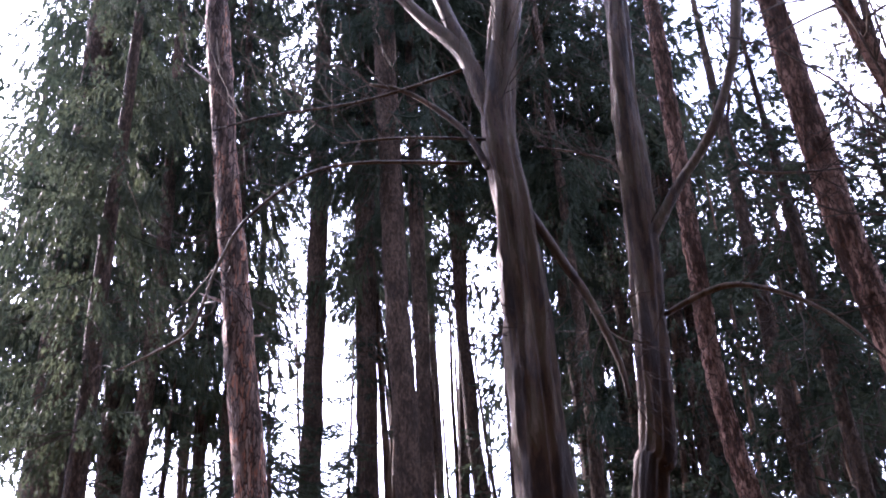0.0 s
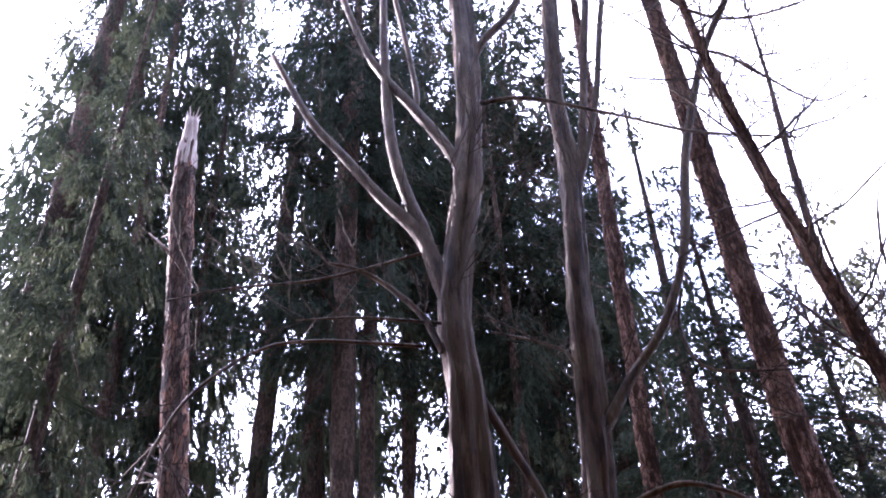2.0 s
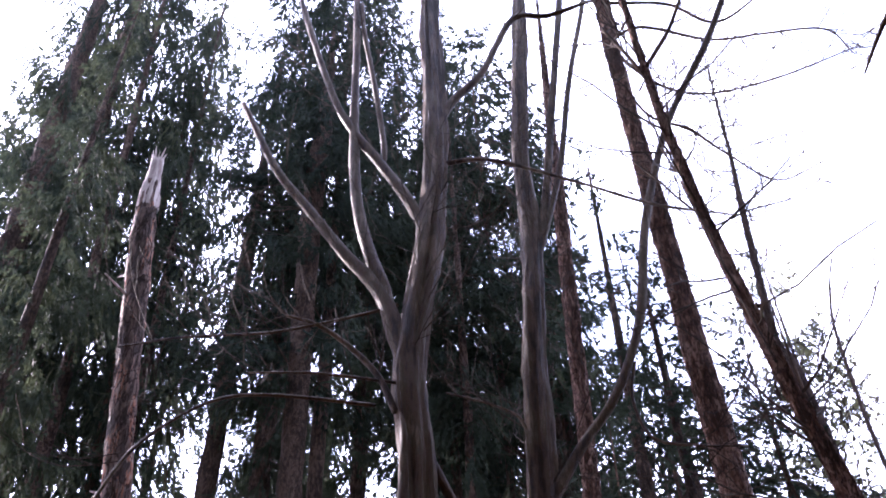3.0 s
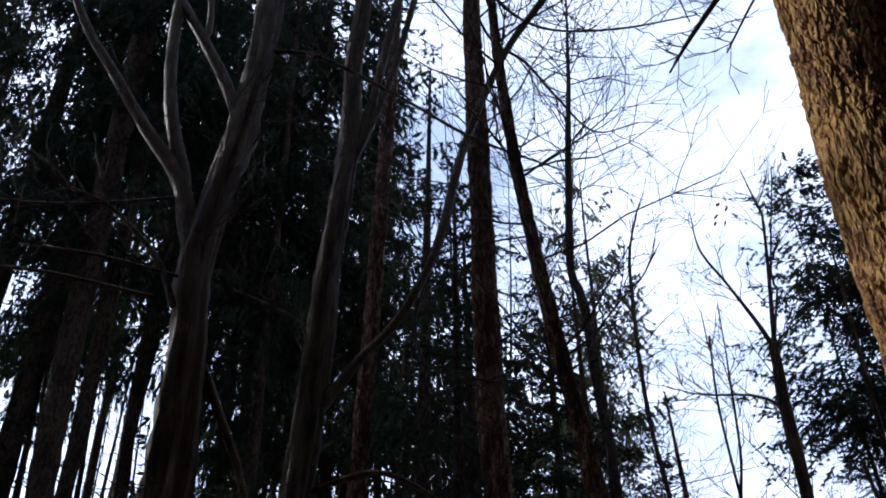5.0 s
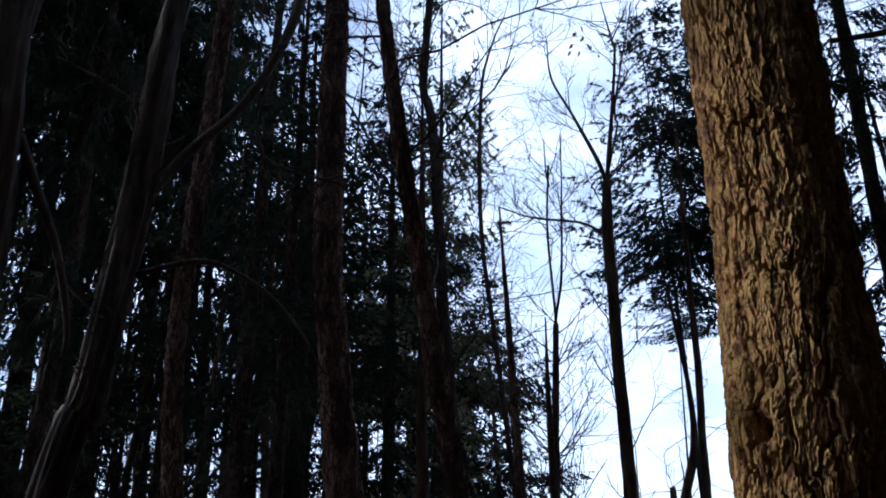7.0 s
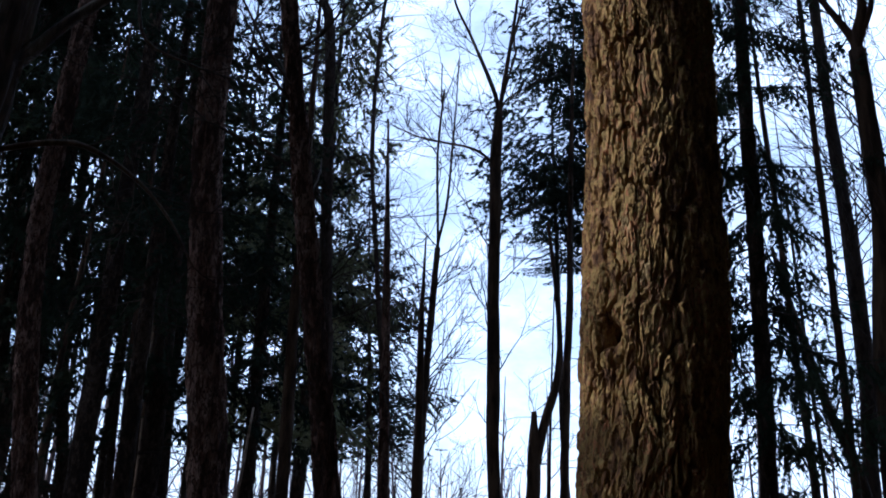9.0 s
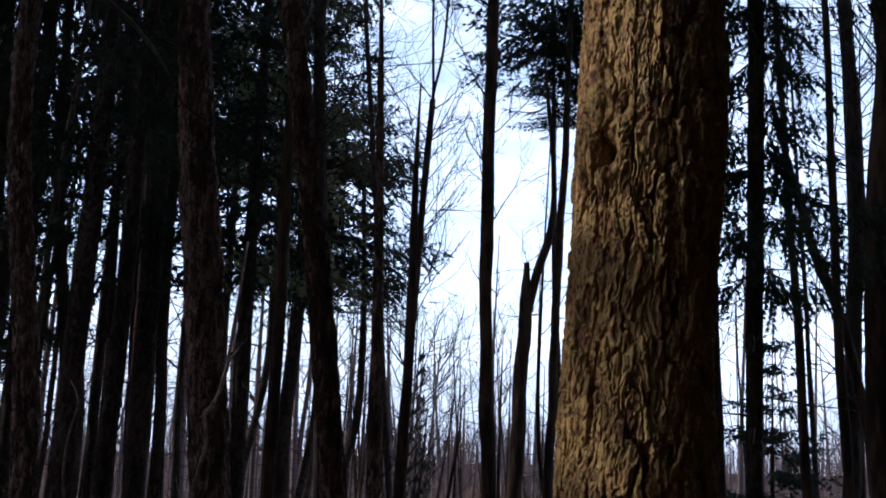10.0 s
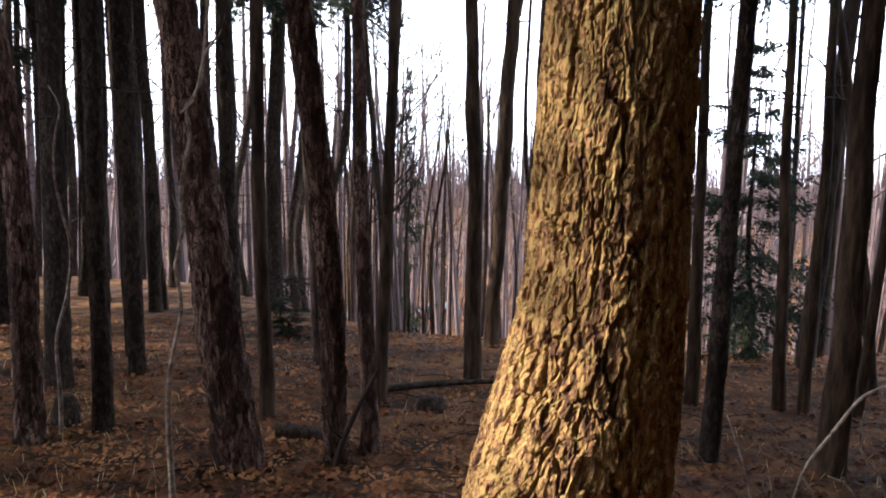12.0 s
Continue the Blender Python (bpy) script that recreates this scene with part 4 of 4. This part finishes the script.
for _i, (_y, _d, _z0, _z1, _s, _t) in enumerate(WOOD):
    # dead and living boughs reach further down inside the stand
    _z0 = _z0 if -40 < _y < -27 else min(_z0, max(_z0 - 1.6, 1.8 + 0.30 * _d)) if _y < -25 else min(_z0, max(_z0 - 1.6, 1.8 + 0.22 * _d)) if _y < 0 else _z0
    if _z1 - _z0 < 7:
        build_spruce(_y, _d, _z0, _z1, _s * 1.4, _t * 0.74, _i, CROWNS[3], 8.0)
    else:
        build_spruce(_y, _d, _z0, _z1, _s, _t * 0.74, _i)
for _i, (_y, _d, _z) in enumerate([(-21, 14.5, 2.6), (-17.6, 17, 2.0), (-19.3, 12.5, 2.2), (-15.8, 15.5, 1.8), (-14.2, 13.5, 3.2), (-10.2, 16, 3.9), (-6.4, 18, 4.3), (-2.6, 15.5, 3.8), (1.5, 17.5, 4.1), (-47.3, 11.5, 2.4), (-39.2, 11.5, 2.4), (-45.6, 13, 2.4), (-28.5, 12, 2.0), (-50.6, 12.6, 2.6), (-43.6, 10.5, 2.6), (-24.5, 16, 2.2), (-22.2, 13.2, 2.4)]):
    build_spruce(_y, _d, _z, 1.7 + (0.44 if _y < -25 else 0.34) * _d, 1.0, 0.08, 100 + _i, SPARSE, 8.0, "slim sparse spruce between denser dark trunks")
build_spruce(0.4, 13.5, 3.6, 13.0, 1.05, 0.12, 60, PALE, 8.0, "tall spruce with a pale yellowish tip")

# unseen spruces added round and behind the stand block skylight; gap to the west
_r = np.random.default_rng(8)
for _i in range(34):
    _y = 72 + (252 - 72) * (_i + 0.5) / 34
    _d = (6.5, 9.5, 14.0)[_i % 3] + _r.uniform(-0.6, 0.6)
    build_spruce(_y + _r.uniform(-2, 2), _d, (1.2, 2.0, 1.5)[_i % 3], _r.uniform(16, 21), 1.35, 0.15, 200 + _i, SCREEN_CROWN, 12.0)

# a closer unseen row at the back, added to cut ambient light from above
for _i in range(13):
    build_spruce(104 + 9.5 * _i + _r.uniform(-3, 3), 5.0 + _r.uniform(-0.4, 0.6), 3.4, _r.uniform(15, 19), 1.35, 0.14, 260 + _i, SCREEN_CROWN, 12.0)

# unseen spruces on the far right, added to darken the big pine's shaded side
for _i in range(6):
    build_spruce(55 + 4 * _i + _r.uniform(-1, 1), (7.5, 10.5)[_i % 2] + _r.uniform(-0.5, 0.5), 0.6, _r.uniform(15, 19), 0.8, 0.14, 300 + _i, SCREEN_CROWN, 12.0)

# tall unseen crowns added close overhead, behind the path, to shut out the zenith sky
for _i in range(9):
    build_spruce(112 + 11.5 * _i + _r.uniform(-3, 3), (3.4, 4.4)[_i % 2] + _r.uniform(-0.2, 0.3), 4.6, _r.uniform(15, 18), 1.35, 0.12, 280 + _i, SCREEN_CROWN, 12.0)

# ---- bare poles in the wood and on the slope behind ----
def build_pole(yaw, dist, h, r, index, twigs=10):
    rng = np.random.default_rng(900 + index)
    x, y = polar(yaw, dist)
    e = root("pole_tree", x, y, "thin dark leafless pole among denser trunks", "tree", "forest poles")
    a = rng.normal(0, 0.03, 4)
    path = smooth_path([(0, 0, -0.1, r), (a[0] * h * 0.3, a[1] * h * 0.3, h * 0.35, r * 0.85), (a[2] * h * 0.6, a[3] * h * 0.6, h * 0.7, r * 0.55), (a[2] * h, a[3] * h, h, r * 0.12)], 0.45)
    for q in path:
        q[0] += 0.5 * q[3] * noise.noise((q[2] * 1.3, index * 2.7, 0.5))
        q[1] += 0.5 * q[3] * noise.noise((q[2] * 1.3, index * 2.7, 7.5))
    g = Geo()
    tube(g, path, 8, 0.12, 0.16, index * 1.3)
    part("trunk", g, BARK["ash" if index % 3 else "spruce"], e)
    part("twig_mass", twig_cloud(path, rng, twigs, 0.9, 0.006, 1, 0.25, 0.1, 2), BARK["twig"], e, kind="stuff")


_r = np.random.default_rng(5)
POLES = []
for _i in range(46):
    POLES.append((_r.uniform(-36, -4), _r.uniform(9.5, 24), _r.uniform(9, 15), _r.uniform(0.035, 0.08)))
for _i in range(34):
    POLES.append((_r.uniform(-66, -30), _r.uniform(12.5, 24), _r.uniform(10, 16), _r.uniform(0.035, 0.075)))
for _i in range(15):
    POLES.append((_r.uniform(19, 46), _r.uniform(11, 26), _r.uniform(7, 11), _r.uniform(0.03, 0.06)))
for _i in range(48):
    _d = _r.uniform(13, 36)
    _y = _r.uniform(3, 19)
    POLES.append((_y, _d, 1.4 + _d * _r.uniform(-0.02, 0.1) - ground_z(*polar(_y, _d)), _r.uniform(0.02, 0.05)))
for _i, _p in enumerate(POLES):
    if math.hypot(polar(_p[0], _p[1])[0] - 2.0, polar(_p[0], _p[1])[1] - 8.0) > 1.0:
        build_pole(*_p, _i, 10 if _p[0] > 0 else 16)

# young spruce on the slope
build_spruce(8.3, 27, -6.0, 2.6, 0.46, 0.07, 70, DEEP[1], 12.0, "young thin spruce standing alone on the slope")


def build_far_woods():
    """Leafless woods down the slope and across the valley."""
    rng = np.random.default_rng(77)
    g = Geo()
    for i in range(1100):
        yaw = rng.uniform(-32, 55)
        dist = 24 + 200 * rng.random() ** 1.4
        x, y = polar(yaw, dist)
        z = floor_z(x, y)
        h = rng.uniform(7, 13)
        r = rng.uniform(0.04, 0.12)
        l = rng.normal(0, 0.04, 2) * h
        p = np.array([x, y, z])
        t = p + np.array([l[0], l[1], h])
        tube(g, [(*p, r), (*(p * 0.5 + t * 0.5 + rng.normal(0, 0.1, 3)), r * 0.7), (*t, r * 0.15)], 4, cap=False)
        for k in range(6 if dist < 60 else 3):
            s = rng.uniform(0.35, 0.98)
            a = rng.uniform(0, 2 * math.pi)
            grow(g, p + (t - p) * s, (math.cos(a), math.sin(a), 0.9), (1.1 - s) * h * 0.35 + 0.4, r * 0.3, rng, 1 if dist < 45 else 0, 0.15, 0.3, 3)
    for i in range(5600):
        x, y = polar(rng.uniform(-34, 58), rng.uniform(60, 240) if i < 2400 else rng.uniform(170, 250))
        z = floor_z(x, y)
        h = rng.uniform(6, 14) + 5.0 * noise.noise((x * 0.05, y * 0.05, 1.0))
        p = np.array([x, y, z])
        t = p + np.array([rng.normal(0, 0.5), rng.normal(0, 0.5), h])
        tube(g, [(*p, 0.16), (*t, 0.03)], 3, cap=False)
        for k in range(12):
            s = rng.uniform(0.3, 1.0)
            a = rng.uniform(0, 6.28)
            q = p + (t - p) * s
            blade(g, q, q + np.array([math.cos(a) * 0.6, math.sin(a) * 0.6, 0.9]) * rng.uniform(0.8, 3.0), np.array([-math.sin(a), math.cos(a), 0.0]), 0.042)
    tagged(new("far_woods", g.mesh("far_woods", FAR)), "brown leafless woodland filling the valley", "woods", kind="stuff")


build_far_woods()

# river in the valley
g = Geo()
for _k in range(24):
    _a = radians(-58 + 3.0 * _k)
    for _d in (93, 96):
        _x, _y = _d * math.sin(_a), _d * math.cos(_a)
        g.v.append((_x, _y, max(ground_z(_x, _y), -23.6) + 0.9))
for _k in range(23):
    g.f.append((2 * _k, 2 * _k + 1, 2 * _k + 3, 2 * _k + 2))
tagged(new("water", g.mesh("water", WATER)), "pale river shining between far trunks", "river", kind="structure")


# ---- forest floor ----
def build_litter():
    rng = np.random.default_rng(41)
    g = Geo()
    for i in range(46000):
        d = 2.2 + 11 * rng.random() ** 1.3
        x, y = polar(rng.uniform(-24, 46), d) if i % 4 else polar(rng.uniform(0, 360), 0.3 + 5.5 * rng.random())
        z = floor_z(x, y) + rng.uniform(0.004, 0.03)
        s = rng.uniform(0.012, 0.034)
        a = rng.uniform(0, 6.28)
        ax = np.array([math.cos(a), math.sin(a), rng.normal(0, 0.35)]) * s
        bx = np.array([-math.sin(a), math.cos(a), rng.normal(0, 0.35)]) * s * 0.6
        c = np.array([x, y, z])
        o = len(g.v)
        g.v += [tuple(c - ax), tuple(c + bx + (0, 0, 0.4 * s)), tuple(c + ax), tuple(c - bx)]
        g.f.append((o, o + 1, o + 2, o + 3))
    tagged(new("fallen_leaves", g.mesh("fallen_leaves", LEAF, False)), "brown curled fallen leaves covering the ground", "leaves", kind="stuff")
    g = Geo()
    for i in range(420):
        d = 2.4 + 8 * rng.random() ** 1.2
        x, y = polar(rng.uniform(-24, 46), d)
        if noise.noise((x * 0.7, y * 0.7, 2.0)) < -0.02:
            continue
        for k in range(7):
            a = rng.uniform(0, 6.28)
            p = np.array([x + rng.normal(0, 0.16), y + rng.normal(0, 0.16), 0])
            p[2] = floor_z(p[0], p[1])
            t = p + np.array([math.cos(a) * 0.07, math.sin(a) * 0.07, rng.uniform(0.03, 0.11)])
            blade(g, p, t, np.array([-math.sin(a), math.cos(a), 0.0]), 0.0026)
    tagged(new("dry_grass", g.mesh("dry_grass", GRASS, False)), "tufts of dry straw-coloured grass between fallen leaves", "grass", kind="stuff")
    g = Geo()
    for i in range(500):
        d = 2.5 + 9 * rng.random()
        x, y = polar(rng.uniform(-24, 46), d)
        a = rng.uniform(0, 6.28)
        l = rng.uniform(0.1, 0.5)
        x2, y2 = x + l * math.cos(a), y + l * math.sin(a)
        tube(g, [(x, y, floor_z(x, y) + 0.012, 0.006), ((x + x2) / 2, (y + y2) / 2, floor_z(x, y) + 0.03, 0.005), (x2, y2, floor_z(x2, y2) + 0.015, 0.003)], 4, cap=False)
    tagged(new("fallen_twigs", g.mesh("fallen_twigs", BARK["twig"])), "thin dead twigs scattered over the leaf litter", "twigs", kind="stuff")


build_litter()


# ---- dead wood ----
def lying(name, label, category, pts, bark, parts=()):
    """A bent stick or log along (x, y, z, r) points."""
    e = root(name, pts[0][0], pts[0][1], label, category, z=pts[0][2])
    g = Geo()
    path = smooth_path(local(pts, e), 0.05)
    tube(g, path, 8 if pts[0][3] < 0.03 else 14, 0.12, 0.12, pts[0][0])
    part("stem", g, BARK[bark], e)
    for k, extra in enumerate(parts):
        g = Geo()
        tube(g, smooth_path(local(extra, e), 0.05), 6, 0.1, 0.1, k)
        part("side_branch", g, BARK[bark], e)
    return e


def floor_at(x, y, up=0.0):
    return floor_z(x, y) + up


lying("dead_stick", "thin dark dead stick leaning out of the leaves", "stick", [(0.61, 5.16, floor_at(0.61, 5.16, -0.03), 0.016), (0.67, 5.16, -0.48, 0.018), (0.78, 5.14, -0.23, 0.016), (0.89, 5.12, -0.01, 0.009)], "twig",
      [[(0.67, 5.16, -0.48, 0.01), (0.60, 5.12, -0.40, 0.006), (0.56, 5.10, -0.28, 0.003)]])
lying("fallen_branch", "pale grey fallen branch propped above dry leaves", "branch", [(2.48, 3.40, floor_at(2.48, 3.40, -0.02), 0.0077), (2.54, 3.35, -0.03, 0.0077), (2.62, 3.29, 0.18, 0.0083), (2.70, 3.21, 0.38, 0.0072), (2.79, 3.14, 0.45, 0.0050)], "cane",
      [[(2.62, 3.29, 0.18, 0.0044), (2.56, 3.2, 0.24, 0.0033), (2.50, 3.12, 0.22, 0.0017)]])
for _p in ([(2.24, 3.18, -0.33, 0.0055), (2.22, 3.20, -0.02, 0.0055), (2.18, 3.23, 0.14, 0.0050), (2.13, 3.27, 0.30, 0.0028)],
           [(2.58, 2.80, -0.33, 0.0050), (2.54, 2.82, 0.14, 0.0044), (2.47, 2.89, 0.29, 0.0044), (2.47, 2.89, 0.44, 0.0022)],
           [(2.16, 2.89, -0.35, 0.0050), (2.14, 2.90, 0.07, 0.0050), (2.12, 2.91, 0.19, 0.0028)],
           [(2.50, 2.76, -0.3, 0.0050), (2.42, 2.80, 0.13, 0.0050), (2.33, 2.87, 0.20, 0.0028)],
           [(2.34, 2.88, -0.33, 0.0055), (2.30, 2.90, 0.11, 0.0050), (2.26, 2.93, 0.19, 0.0028)]):
    lying("bramble_cane", "thin pale dry cane rising from leaf litter", "cane", _p, "cane")
lying("fallen_log", "dark mossy log lying across the slope edge", "log", [(1.15, 7.55, floor_at(1.15, 7.55, 0.03), 0.035), (1.7, 7.68, floor_at(1.7, 7.68, 0.06), 0.03), (2.35, 7.78, floor_at(2.35, 7.78, 0.04), 0.02)], "spruce")
lying("fallen_log", "short rotten log sunk in fallen leaves", "log", [(0.26, 5.9, floor_at(0.26, 5.9, 0.03), 0.05), (0.45, 5.85, floor_at(0.45, 5.85, 0.05), 0.055), (0.64, 5.8, floor_at(0.64, 5.8, 0.03), 0.05)], "spruce")
lying("tree_stump", "low rotten stump among brown leaves", "stump", [(1.45, 6.74, floor_at(1.45, 6.74, -0.05), 0.13), (1.46, 6.74, floor_at(1.45, 6.74, 0.06), 0.12), (1.46, 6.75, floor_at(1.45, 6.74, 0.13), 0.09)], "spruce")
lying("tree_stump", "low rotten stump among brown leaves", "stump", [(-1.25, 6.5, floor_at(-1.25, 6.5, -0.05), 0.10), (-1.25, 6.5, floor_at(-1.25, 6.5, 0.1), 0.09), (-1.25, 6.5, floor_at(-1.25, 6.5, 0.2), 0.06)], "spruce")
build_spruce(1.4, 11.2, floor_at(*polar(1.4, 11.2), 0.05), floor_at(*polar(1.4, 11.2), 0.75), 0.28, 0.015, 80, CROWNS[3], 8.0, "small green spruce seedling on the slope edge")
